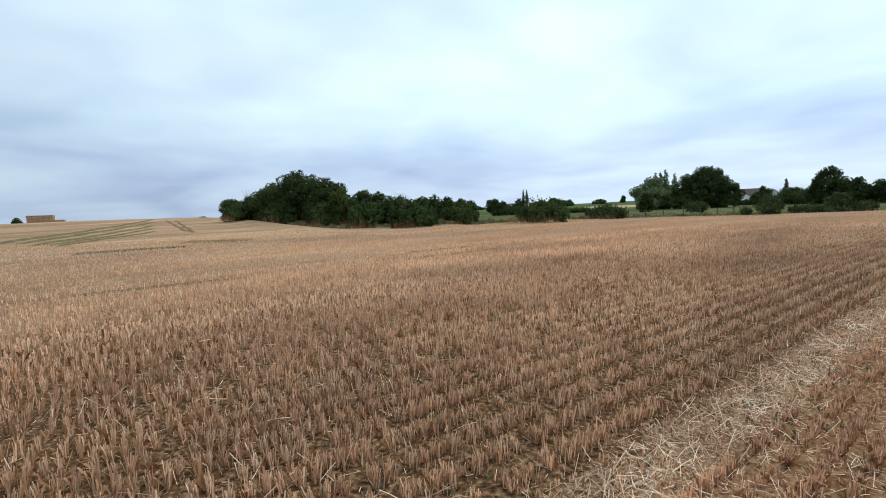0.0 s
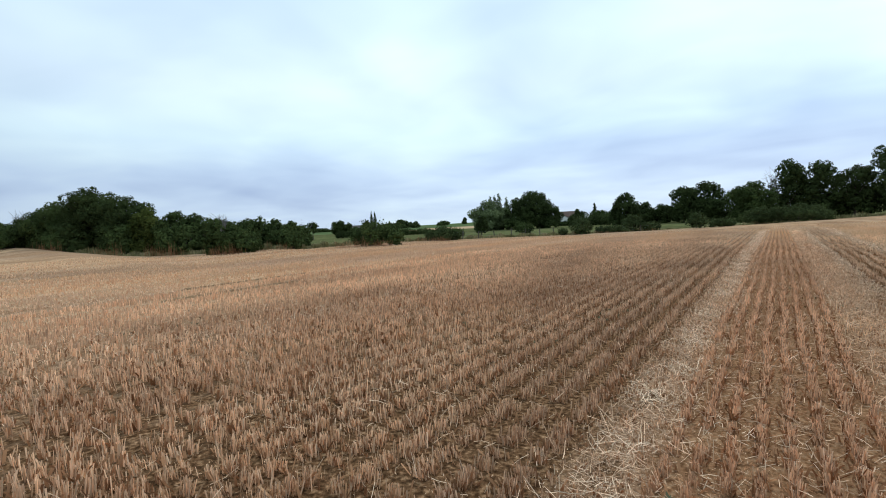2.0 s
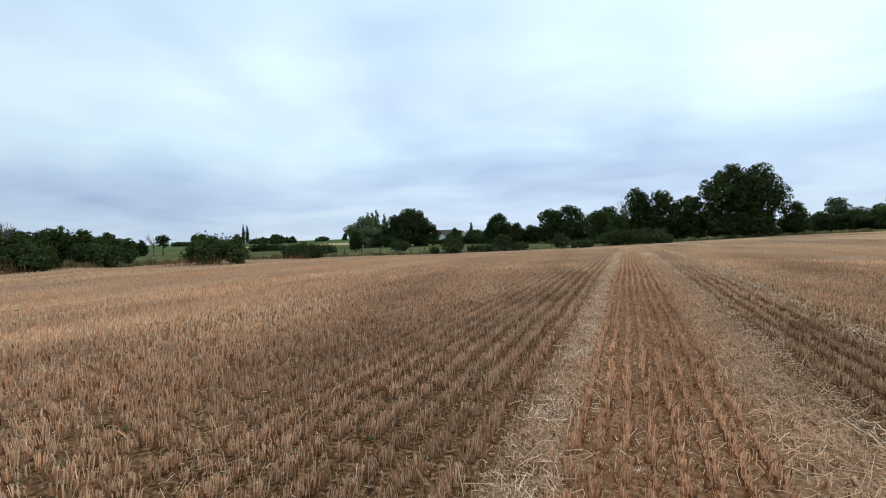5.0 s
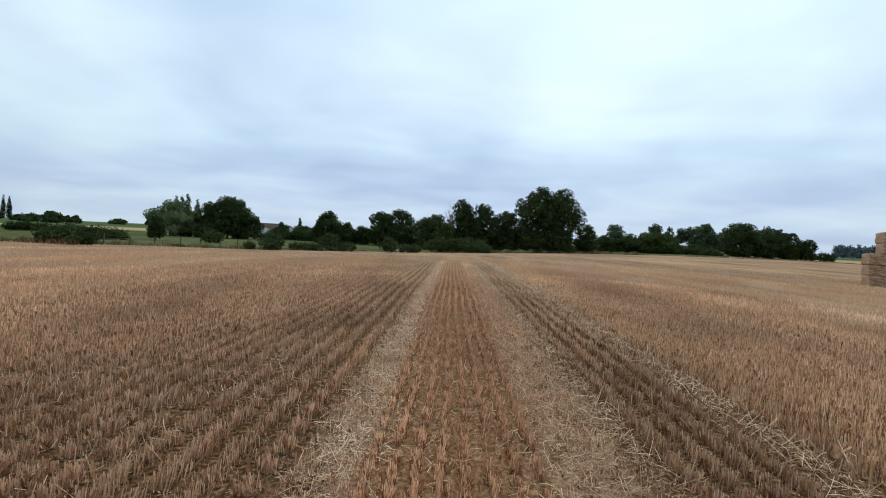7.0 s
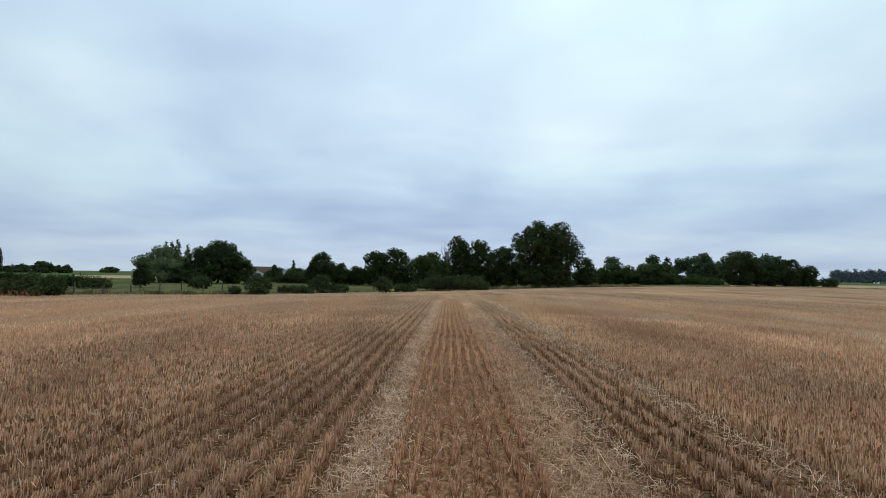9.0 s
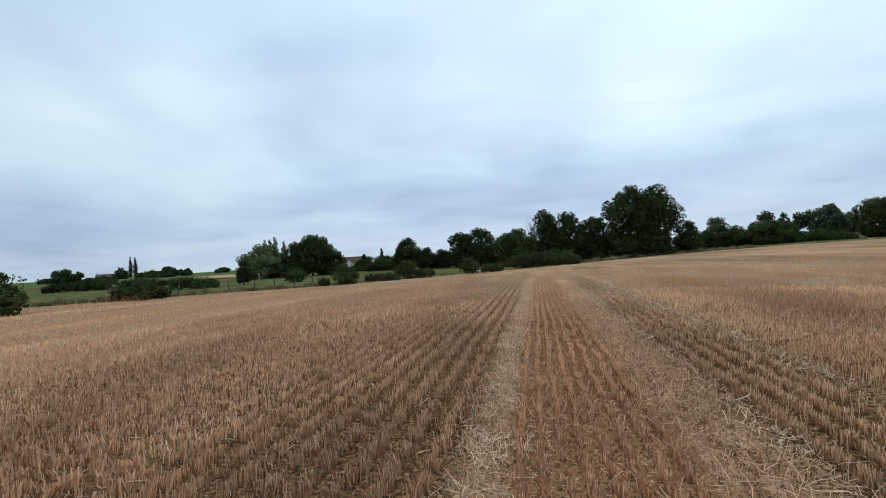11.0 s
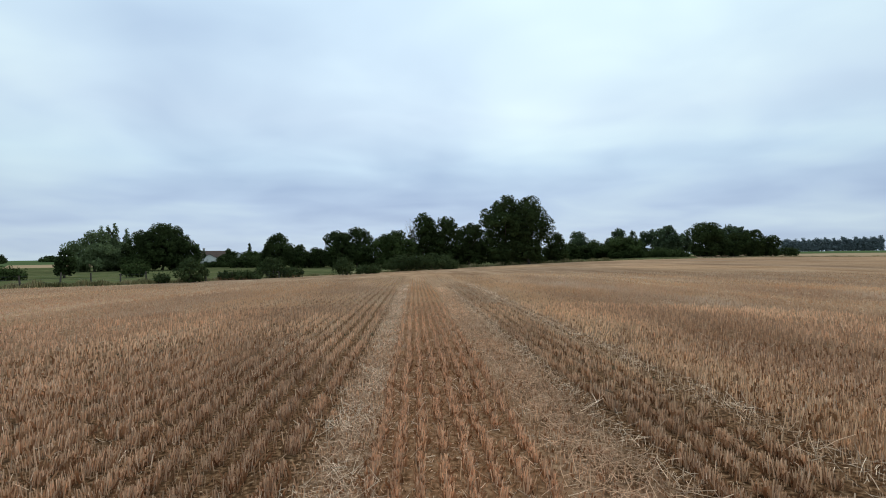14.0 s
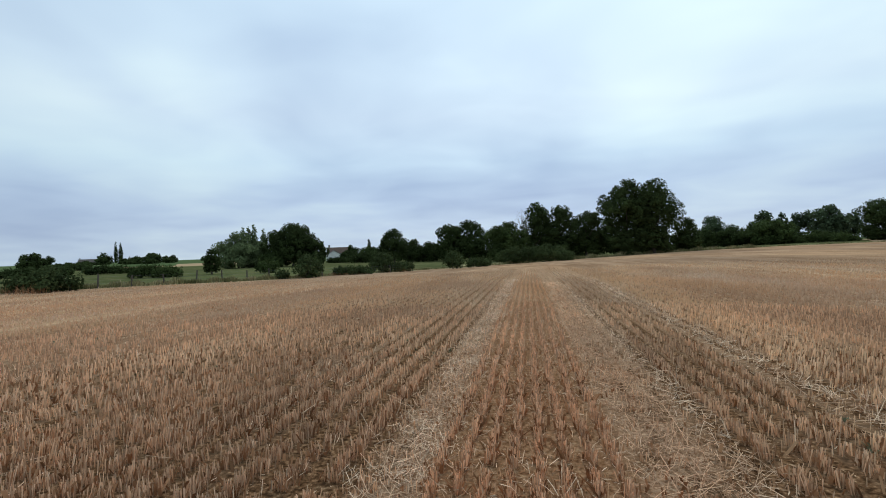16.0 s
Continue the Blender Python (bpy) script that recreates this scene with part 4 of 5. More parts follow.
# ---- houses ----
def house(x, y, turn, length, depth, eaves, ridge, label, wall=None, roof=None, windows=3, chimney=True):
    """A small gabled house: walls, two roof slopes, a chimney, and windows with frame and pane. Its gable faces its own -y."""
    h = thing("house", (x, y, ground_z(x, y)), label, "house", "", turn)
    wall, roof = wall or M_RENDER, roof or M_SLATE
    bm = bmesh.new()
    w, d = depth / 2, length / 2
    pts = [(-w, -0.5), (w, -0.5), (w, eaves), (0, ridge), (-w, eaves)]
    front = [bm.verts.new((px, -d, pz)) for px, pz in pts]
    back = [bm.verts.new((px, d, pz)) for px, pz in pts]
    bm.faces.new(front)
    bm.faces.new(back[::-1])
    for k in range(5):
        bm.faces.new((front[k], back[k], back[(k + 1) % 5], front[(k + 1) % 5]))
    bmesh.ops.recalc_face_normals(bm, faces=bm.faces)
    part("wall", bm, wall, h)
    slope = math.atan2(ridge - eaves, w)
    run = math.hypot(ridge - eaves, w) + 0.35
    for side in (-1, 1):
        bm = bmesh.new()
        box(bm, (run, length + 0.6, 0.14))
        m = pose(side * (w + 0.3 - run / 2 * math.cos(slope)), 0, ridge - run / 2 * math.sin(slope) + 0.10, 0, math.degrees(slope) * side, 0)
        bmesh.ops.transform(bm, matrix=m, verts=bm.verts)
        part("roof", bm, roof, h)
    if chimney:
        bm = bmesh.new()
        box(bm, (0.55, 0.8, 1.5), (0, d - 0.8, ridge + 0.35), 0, 0.03)
        box(bm, (0.68, 0.93, 0.12), (0, d - 0.8, ridge + 1.12))
        part("chimney", bm, M_STONEWALL, h)
    for k in range(windows):
        place = [(-w * 0.45, -d - 0.02, 1.4), (w * 0.45, -d - 0.02, 1.4), (0, -d - 0.02, eaves + 0.2)][k % 3]
        bm = bmesh.new()
        for dx, dz, sx, sz in ((-0.5, 0, 0.08, 1.2), (0.5, 0, 0.08, 1.2), (0, -0.6, 1.08, 0.08), (0, 0.6, 1.08, 0.08), (0, 0, 0.05, 1.15)):
            box(bm, (sx, 0.08, sz), (place[0] + dx, place[1], place[2] + dz))
        win = part("window", bm, M_PAINT, h)
        bm = bmesh.new()
        box(bm, (0.94, 0.03, 1.14), (place[0], place[1] + 0.015, place[2]))
        part("pane", bm, M_GLASS, win)



# ---- what stands round the field ----
willow(-80.4, 143.1, 10.3, 13.5, "broad pale grey-green willow beyond the meadow fence", seed=101)
for px, py, tall, seed in ((-80.9, 146.3, 11.8, 102), (-79.6, 147.1, 12.2, 103), (-78.4, 147.9, 12.9, 104), (-76.0, 149.3, 11.3, 99)):
    spire(px, py, tall, 3.5, "narrow grey-green poplar with upswept branches", seed=seed, leaves=M_WILLOW, leaf=0.36, group="poplars behind the willow")
tree(-76.3, 146.8, 7.8, 7.9, "leafy grey-green willow below the poplars", seed=105, crown_low=0.02, leaf=0.36, leaves=M_WILLOW, name="willow_tree")
bush(-69.4, 141.5, 4.4, 6.9, "dark undergrowth between a willow and an oak", seed=106, leaves=M_ASH, leaf=0.34)
tree(-57.4, 99.5, 4.8, 3.8, "small dark fruit tree at the meadow fence", seed=107, crown_low=0.12, leaf=0.38, n_lobes=8, leaves=M_OAK)
tree(-66.6, 148.7, 12.7, 15.4, "large dark green oak with a rounded crown", seed=108, crown_low=0.02, n_lobes=20, lobe=0.42, leaf=0.38)
tree(-60.7, 149.7, 8.3, 8.8, "lower dark oak beside a larger one", seed=109, crown_low=0.02)
bush(-21.2, 64.9, 2.7, 2.5, "round green hawthorn bush on the field edge", seed=110, leaves=M_BRAMBLE, leaf=0.2, depth=2.0)
bush(-45.9, 98.5, 2.7, 4.0, "dark bush under the poplars", seed=111, leaves=M_ASH)
bush(-31.8, 46.1, 1.7, 4.4, "large dark bramble thicket with dry stalks on the field edge", seed=112, dead=60, depth=3, leaf=0.2)
bush(-62.5, 92.0, 2.1, 10.2, "low dark hedge across the meadow", seed=113, leaves=M_ASH, depth=3)
bush(-108.0, 114.2, 2.7, 9.4, "dark hedge on the far side of the meadow", seed=114, leaves=M_OAK, depth=4)
bush(-112.4, 109.6, 2.2, 9.5, "dark hedge on the far side of the meadow", seed=301, leaves=M_OAK, depth=4, turn=45)
bush(-101.6, 120.6, 2.3, 10.0, "dark hedge on the far side of the meadow", seed=302, leaves=M_OAK, depth=4, turn=45)
bush(-95.6, 125.6, 1.7, 8.0, "dark hedge on the far side of the meadow", seed=303, leaves=M_ASH, depth=4, turn=45)
bush(-23.3, 63.0, 1.0, 1.3, "low brown-green scrub on the field edge", seed=115, leaf=0.16)
tree(-71.7, 208.7, 6.9, 7.1, "dark garden tree by the houses", seed=116, crown_low=0.05)
tree(-53.3, 180.2, 5.2, 12.2, "dark leafy hedgerow tree", seed=117, crown_low=0.03, leaves=M_ASH)
spire(-67.9, 220.6, 9.5, 2.7, "narrow dark cypress by the houses", seed=118, leaves=M_OAK, name="cypress_tree")
tree(-36.3, 149.8, 9.8, 8.9, "round dark oak in the hedgerow", seed=119, crown_low=0.12)
tree(-39.9, 150.9, 7.2, 4.4, "low dark hedgerow tree", seed=120, crown_low=0.05)
tree(-33.1, 158.9, 6.9, 7.2, "low dark hedgerow tree", seed=121, crown_low=0.03)
tree(-28.3, 160.0, 6.1, 7.7, "low dark hedgerow tree", seed=122, crown_low=0.03)
bush(-18.3, 80.1, 2.6, 3.2, "light green elder bush at the fence", seed=123, leaf=0.22)
bush(-19.0, 71.4, 0.9, 5.0, "mixed bramble and dry grass on the field edge", seed=124, dead=30, leaf=0.18, depth=2)
bush(-15.7, 80.8, 1.6, 2.9, "low bramble at the fence", seed=125, dead=12, leaf=0.18)
tree(-21.5, 155.1, 10.9, 10.6, "dark oak with a broad crown in the hedgerow", seed=126, crown_low=0.08)
tree(-16.0, 157.9, 12.1, 11.7, "dark oak with a broad crown in the hedgerow", seed=127, crown_low=0.08)
bush(-11.8, 166.4, 6.2, 4.4, "dark hedge between the trees", seed=128, leaves=M_OAK)
bush(-10.2, 90.1, 2.7, 3.4, "green hawthorn bush on the field edge", seed=129, leaf=0.24)
bush(-7.4, 100.5, 1.6, 4.4, "low bramble at the fence", seed=130, leaf=0.24)
tree(-4.5, 143.8, 10.3, 12.7, "dark ash tree in the hedgerow", seed=131, crown_low=0.06, leaves=M_ASH)
bare_tree(-0.0, 144.9, 13.1, 3.3, "leafless dead grey tree among the hedgerow crowns", seed=132)
tree(3.3, 148.9, 15.8, 9.3, "tall thin-crowned oak with gaps to the sky", seed=133, crown_low=0.15, cover=1.9, gaps=0.42, n_lobes=16, lobe=0.34)
tree(8.6, 149.7, 14.6, 10.1, "tall dark oak in the hedgerow", seed=134, crown_low=0.12, cover=2.1, gaps=0.25)
bush(2.0, 121.9, 3.7, 16.9, "long dark bramble thicket on the field edge", seed=135, depth=5, leaf=0.27)
tree(16.1, 151.0, 12.3, 12.4, "dark oak beside the great oak", seed=136, crown_low=0.08)
tree(25.9, 146.6, 19.3, 16.5, "great dark oak, the tallest crown of the hedgerow", seed=137, crown_low=0.06, n_lobes=24, lobe=0.33, gaps=0.18)
tree(31.2, 143.0, 18.6, 12.0, "great dark oak with gaps in its crown", seed=138, crown_low=0.05, n_lobes=18, cover=2.1, lobe=0.38, gaps=0.22)
tree(40.2, 148.1, 8.6, 7.4, "low dark oak at the foot of the great oak", seed=139, crown_low=0.03)
bush(40.0, 161.7, 1.9, 5.9, "light green bush at the field edge", seed=140)
tree(60.4, 195.2, 6.6, 10.3, "dark leafy hedgerow tree", seed=141, crown_low=0.03)
tree(68.4, 192.3, 6.3, 12.5, "dark leafy hedgerow tree", seed=142, crown_low=0.03)
tree(101.2, 299.6, 15.9, 18.8, "round grey-green lime tree beyond the hedge", seed=143, crown_low=0.15, leaf=0.7, leaves=M_POPLAR)
tree(76.5, 186.7, 7.7, 18.3, "dark broad tree at the corner of the wood", seed=144, crown_low=0.03, leaves=M_ASH)
tree(100.9, 245.9, 14.6, 8.4, "tall grey-green poplar with a loose crown", seed=145, crown_low=0.2, leaf=0.75, leaves=M_POPLAR, group="poplars beyond the hedge", n_lobes=8)
tree(106.4, 243.5, 13.1, 7.0, "tall grey-green poplar with a loose crown", seed=146, crown_low=0.2, leaf=0.75, leaves=M_POPLAR, group="poplars beyond the hedge", n_lobes=8)
tree(110.8, 241.3, 12.5, 6.9, "tall grey-green poplar with a loose crown", seed=147, crown_low=0.2, leaf=0.75, leaves=M_POPLAR, group="poplars beyond the hedge", n_lobes=8)
tree(114.4, 239.5, 13.1, 6.5, "tall grey-green poplar with a loose crown", seed=148, crown_low=0.2, leaf=0.75, leaves=M_POPLAR, group="poplars beyond the hedge", n_lobes=8)
bush(88.6, 179.7, 2.6, 17.4, "dark hedge at the foot of the poplars", seed=149, leaves=M_ASH)
tree(115.1, 225.6, 14.1, 15.1, "broad grey-green poplar tree", seed=150, crown_low=0.1, leaf=0.75, leaves=M_POPLAR)
tree(124.8, 228.1, 11.8, 7.4, "tall grey-green poplar with a loose crown", seed=151, crown_low=0.15, leaf=0.75, leaves=M_POPLAR, group="poplars beyond the hedge", n_lobes=8)
tree(102.2, 177.5, 11.9, 14.1, "large dark oak at the edge of the wood", seed=152, crown_low=0.04)
tree(121.7, 194.6, 12.1, 11.5, "tall grey-green poplar over the wood", seed=153, crown_low=0.1, leaf=0.75, leaves=M_POPLAR)
tree(125.4, 192.0, 11.4, 6.9, "tall grey-green poplar over the wood", seed=154, crown_low=0.1, leaf=0.75, leaves=M_POPLAR)
tree(109.0, 173.0, 7.9, 9.4, "dark oak at the edge of the wood", seed=155, crown_low=0.04)
tree(113.9, 169.5, 9.1, 8.7, "dark oak at the edge of the wood", seed=156, crown_low=0.04)
tree(118.8, 168.3, 6.9, 7.1, "dark oak at the end of the wood", seed=157, crown_low=0.04)
bush(124.2, 166.5, 3.1, 6.0, "low dark bush at the end of the wood", seed=158, leaves=M_OAK)
bush(-49.7, 168.7, 3.7, 15.0, "dark dense hedge beneath the hedgerow trees", seed=159, leaves=M_OAK, depth=5, leaf=0.5)
bush(-27.3, 169.3, 4.9, 33.9, "dark dense hedge beneath the hedgerow trees", seed=160, leaves=M_OAK, depth=5, leaf=0.5)
bush(3.4, 157.9, 6.4, 28.1, "dark dense hedge beneath the hedgerow trees", seed=161, leaves=M_OAK, depth=5, leaf=0.5)
bush(31.5, 156.5, 6.0, 30.7, "dark dense hedge beneath the hedgerow trees", seed=162, leaves=M_OAK, depth=5, leaf=0.5)
bush(81.5, 193.3, 4.1, 45.4, "dark dense hedge beneath the hedgerow trees", seed=163, leaves=M_OAK, depth=5, leaf=0.5)
bush(114.4, 179.0, 4.3, 31.7, "dark dense hedge beneath the hedgerow trees", seed=164, leaves=M_OAK, depth=5, leaf=0.5)
tree(-89.2, 19.1, 3.8, 5.7, "leafy hazel and ash crown on the edge of a small wood", seed=165, leaves=M_ASH, crown_low=0.02, leaf=0.21, n_lobes=16, lobe=0.34, group="trees of the small wood")
tree(-85.8, 21.3, 4.1, 7.5, "leafy hazel and ash crown on the edge of a small wood", seed=166, leaves=M_ASH, crown_low=0.02, leaf=0.21, n_lobes=16, lobe=0.34, group="trees of the small wood")
tree(-80.3, 23.6, 7.0, 8.7, "leafy hazel and ash crown on the edge of a small wood", seed=167, leaves=M_ASH, crown_low=0.02, leaf=0.21, n_lobes=16, lobe=0.34, group="trees of the small wood")
tree(-73.4, 25.6, 8.9, 9.5, "dark oak on the edge of a small wood", seed=168, leaves=M_OAK, crown_low=0.02, leaf=0.21, n_lobes=16, lobe=0.34, group="trees of the small wood")
tree(-66.2, 26.6, 7.5, 8.0, "dark oak on the edge of a small wood", seed=169, leaves=M_OAK, crown_low=0.02, leaf=0.21, n_lobes=16, lobe=0.34, group="trees of the small wood")
tree(-60.8, 26.6, 5.8, 4.9, "leafy yellow-green hazel on the edge of a small wood", seed=170, leaves=M_HAZEL, crown_low=0.02, leaf=0.21, n_lobes=16, lobe=0.34, group="trees of the small wood")
tree(-57.8, 28.6, 5.2, 5.7, "leafy hazel and ash crown on the edge of a small wood", seed=171, leaves=M_ASH, crown_low=0.02, leaf=0.21, n_lobes=16, lobe=0.34, group="trees of the small wood")
tree(-55.1, 29.5, 4.6, 5.2, "leafy hazel and ash crown on the edge of a small wood", seed=172, leaves=M_ASH, crown_low=0.02, leaf=0.21, n_lobes=16, lobe=0.34, group="trees of the small wood")
tree(-51.8, 31.0, 3.6, 4.9, "dark oak on the edge of a small wood", seed=173, leaves=M_OAK, crown_low=0.02, leaf=0.21, n_lobes=16, lobe=0.34, group="trees of the small wood")
tree(-49.6, 32.2, 3.4, 6.0, "dark oak on the edge of a small wood", seed=174, leaves=M_OAK, crown_low=0.02, leaf=0.21, n_lobes=16, lobe=0.34, group="trees of the small wood")
tree(-46.7, 33.6, 2.0, 3.7, "leafy hazel and ash crown on the edge of a small wood", seed=175, leaves=M_ASH, crown_low=0.02, leaf=0.21, n_lobes=16, lobe=0.34, group="trees of the small wood")
tree(-44.2, 34.5, 2.7, 5.6, "leafy hazel and ash crown on the edge of a small wood", seed=176, leaves=M_ASH, crown_low=0.02, leaf=0.21, n_lobes=16, lobe=0.34, group="trees of the small wood")
bush(-85.3, 19.2, 2.8, 6.8, "dark bramble thicket with dry brown stalks at the wood edge", seed=177, leaves=M_ASH, leaf=0.24, dead=50, depth=4)
bush(-75.7, 23.0, 4.1, 7.7, "dark bramble thicket with dry brown stalks at the wood edge", seed=178, leaves=M_ASH, leaf=0.24, dead=50, depth=4)
bush(-63.2, 25.2, 4.1, 7.0, "dark bramble thicket with dry brown stalks at the wood edge", seed=179, leaves=M_ASH, leaf=0.24, dead=50, depth=4)
bush(-54.5, 27.3, 3.6, 7.3, "dark bramble thicket with dry brown stalks at the wood edge", seed=180, leaves=M_ASH, leaf=0.24, dead=50, depth=4)
bush(-47.3, 30.4, 2.4, 6.9, "dark bramble thicket with dry brown stalks at the wood edge", seed=181, leaves=M_ASH, leaf=0.24, dead=50, depth=4)
bush(-42.2, 32.5, 1.6, 5.3, "dark bramble thicket with dry brown stalks at the wood edge", seed=182, leaves=M_ASH, leaf=0.24, dead=50, depth=4)
tree(-44.5, 25.5, 3.6, 2.5, "dark leafy hedge tree beyond the stubble", seed=183, leaves=M_ASH, crown_low=0.02, leaf=0.22)
tree(-43.8, 27.1, 3.0, 2.3, "dark leafy hedge tree beyond the stubble", seed=184, leaves=M_ASH, crown_low=0.02, leaf=0.22)
tree(-43.9, 28.9, 3.0, 2.0, "dark leafy hedge tree beyond the stubble", seed=185, leaves=M_ASH, crown_low=0.02, leaf=0.22)
tree(-43.3, 29.9, 3.4, 2.2, "dark leafy hedge tree beyond the stubble", seed=186, leaves=M_ASH, crown_low=0.02, leaf=0.22)
tree(-42.5, 31.2, 3.2, 2.2, "dark leafy hedge tree beyond the stubble", seed=187, leaves=M_ASH, crown_low=0.02, leaf=0.22)
tree(-42.5, 33.1, 3.0, 2.7, "dark leafy hedge tree beyond the stubble", seed=188, leaves=M_ASH, crown_low=0.02, leaf=0.22)
bush(-41.4, 26.2, 2.4, 5.1, "dark bramble hedge with dry brown stalks", seed=189, leaves=M_ASH, dead=50, depth=2.5, leaf=0.2)
bush(-40.5, 30.6, 2.1, 4.8, "dark bramble hedge with dry brown stalks", seed=190, leaves=M_ASH, dead=50, depth=2.5, leaf=0.2)
bare_tree(-47.6, 28.4, 4.2, 1.3, "bare grey tree standing in the hedge", seed=191)
bare_tree(-85.3, 21.0, 5.1, 1.5, "bare grey twigs of a dead tree above the wood", seed=192)
bare_tree(-113.8, 93.1, 5.5, 4.8, "thin grey half-dead tree on the meadow", seed=193)
tree(-116.4, 97.9, 5.5, 4.9, "small tree with thin reddish foliage on the meadow", seed=194, crown_low=0.3, cover=1.0, n_lobes=6)
tree(-119.4, 94.0, 4.4, 3.5, "small dark tree on the meadow", seed=195, crown_low=0.05)
tree(-170.5, 160.6, 7.1, 11.6, "round dark oak behind the thicket", seed=196, crown_low=0.05)
bush(-30.0, 32.8, 2.2, 6.7, "large dark bramble thicket with dry brown stalks", seed=197, leaves=M_ASH, dead=60, depth=3, leaf=0.2)
spire(-474.5, 504.4, 25.0, 4.9, "tall narrow Lombardy poplar on the far slope", seed=198, leaf=0.7, group="twin far poplars", leaves=M_OAK)
spire(-472.6, 509.0, 24.2, 5.6, "tall narrow Lombardy poplar on the far slope", seed=199, leaf=0.7, group="twin far poplars", leaves=M_OAK)
tree(-347.7, 362.7, 9.7, 13.7, "far round tree on the valley side", seed=200, crown_low=0.0, leaf=1.5, n_lobes=7, group="far trees")
tree(-337.2, 372.7, 4.3, 10.6, "far round tree on the valley side", seed=201, crown_low=0.0, leaf=1.5, n_lobes=7, group="far trees")
tree(-331.6, 377.7, 5.7, 13.6, "far round tree on the valley side", seed=202, crown_low=0.0, leaf=1.5, n_lobes=7, group="far trees")
tree(-321.9, 386.1, 8.6, 16.9, "far round tree on the valley side", seed=203, crown_low=0.0, leaf=1.5, n_lobes=7, group="far trees")
tree(-314.2, 392.4, 4.9, 8.6, "far round tree on the valley side", seed=204, crown_low=0.0, leaf=1.5, n_lobes=7, group="far trees")
tree(-309.8, 396.0, 5.3, 6.8, "far round tree on the valley side", seed=205, crown_low=0.0, leaf=1.5, n_lobes=7, group="far trees")
tree(-287.3, 412.8, 4.2, 16.6, "far round tree on the valley side", seed=206, crown_low=0.0, leaf=1.5, n_lobes=7, group="far trees")
tree(-379.7, 328.7, 3.3, 23.5, "far round tree on the valley side", seed=207, crown_low=0.0, leaf=1.5, n_lobes=7, group="far trees")
tree(-356.2, 354.2, 3.1, 17.9, "far round tree on the valley side", seed=208, crown_low=0.0, leaf=1.5, n_lobes=7, group="far trees")
tree(-278.9, 442.5, 6.9, 5.4, "far round tree on the valley side", seed=209, crown_low=0.0, leaf=1.5, n_lobes=7, group="far trees")
tree(-315.2, 294.8, 2.3, 5.5, "far round tree on the valley side", seed=210, crown_low=0.0, leaf=1.1, n_lobes=7, group="far trees")
tree(-311.4, 299.1, 2.8, 6.4, "far round tree on the valley side", seed=211, crown_low=0.0, leaf=1.1, n_lobes=7, group="far trees")
tree(-307.4, 303.4, 1.8, 7.2, "far round tree on the valley side", seed=212, crown_low=0.0, leaf=1.1, n_lobes=7, group="far trees")
tree(-257.8, -22.8, 2.9, 3.7, "far dark tree top behind the rise", seed=213, crown_low=0.0, leaf=0.7)
tree(-254.0, 45.2, 1.4, 4.2, "far dark tree top behind the rise", seed=214, crown_low=0.0, leaf=0.7)
bush(-66.3, 186.1, 1.5, 12.9, "dark garden hedge in front of the houses", seed=215, leaves=M_OAK)
tree(-279.4, 337.0, 6.7, 16.0, "far round tree on the valley side", seed=216, leaf=1.0, group="far trees", crown_low=0.0, n_lobes=7)
tree(-302.6, 343.3, 3.5, 15.2, "far round tree on the valley side", seed=217, leaf=1.0, group="far trees", crown_low=0.0, n_lobes=7)
tree(-276.8, 352.2, 4.2, 10.9, "far round tree on the valley side", seed=218, leaf=1.0, group="far trees", crown_low=0.0, n_lobes=7)
tree(-365.6, 379.9, 6.5, 14.3, "far round tree on the valley side", seed=219, leaf=1.0, group="far trees", crown_low=0.0, n_lobes=7)
bush(-180.5, 183.1, 2.3, 17.7, "dark hedge on the far side of the valley", seed=220, leaf=1.0, group="far trees", leaves=M_OAK, depth=6)
# shelter belt, its leaf colour already holds the haze of distance
tree(401.9, 515.6, 12.5, 8.8, "tall tree of a far shelter belt, paled blue-grey with haze", seed=221, crown_low=0.05, leaf=1.3, n_lobes=6, leaves=M_HAZED_BELT, gaps=0.0, group="far shelter belt")
tree(404.8, 513.2, 14.3, 8.7, "tall tree of a far shelter belt, paled blue-grey with haze", seed=222, crown_low=0.05, leaf=1.3, n_lobes=6, leaves=M_HAZED_BELT, gaps=0.0, group="far shelter belt")
tree(407.8, 510.8, 11.9, 8.7, "tall tree of a far shelter belt, paled blue-grey with haze", seed=223, crown_low=0.05, leaf=1.3, n_lobes=6, leaves=M_HAZED_BELT, gaps=0.0, group="far shelter belt")
tree(410.7, 508.4, 13.7, 8.6, "tall tree of a far shelter belt, paled blue-grey with haze", seed=224, crown_low=0.05, leaf=1.3, n_lobes=6, leaves=M_HAZED_BELT, gaps=0.0, group="far shelter belt")
tree(413.5, 506.0, 11.4, 8.5, "tall tree of a far shelter belt, paled blue-grey with haze", seed=225, crown_low=0.05, leaf=1.3, n_lobes=6, leaves=M_HAZED_BELT, gaps=0.0, group="far shelter belt")
tree(416.3, 503.6, 15.0, 8.4, "tall tree of a far shelter belt, paled blue-grey with haze", seed=226, crown_low=0.05, leaf=1.3, n_lobes=6, leaves=M_HAZED_BELT, gaps=0.0, group="far shelter belt")
tree(419.1, 501.2, 12.6, 8.3, "tall tree of a far shelter belt, paled blue-grey with haze", seed=227, crown_low=0.05, leaf=1.3, n_lobes=6, leaves=M_HAZED_BELT, gaps=0.0, group="far shelter belt")
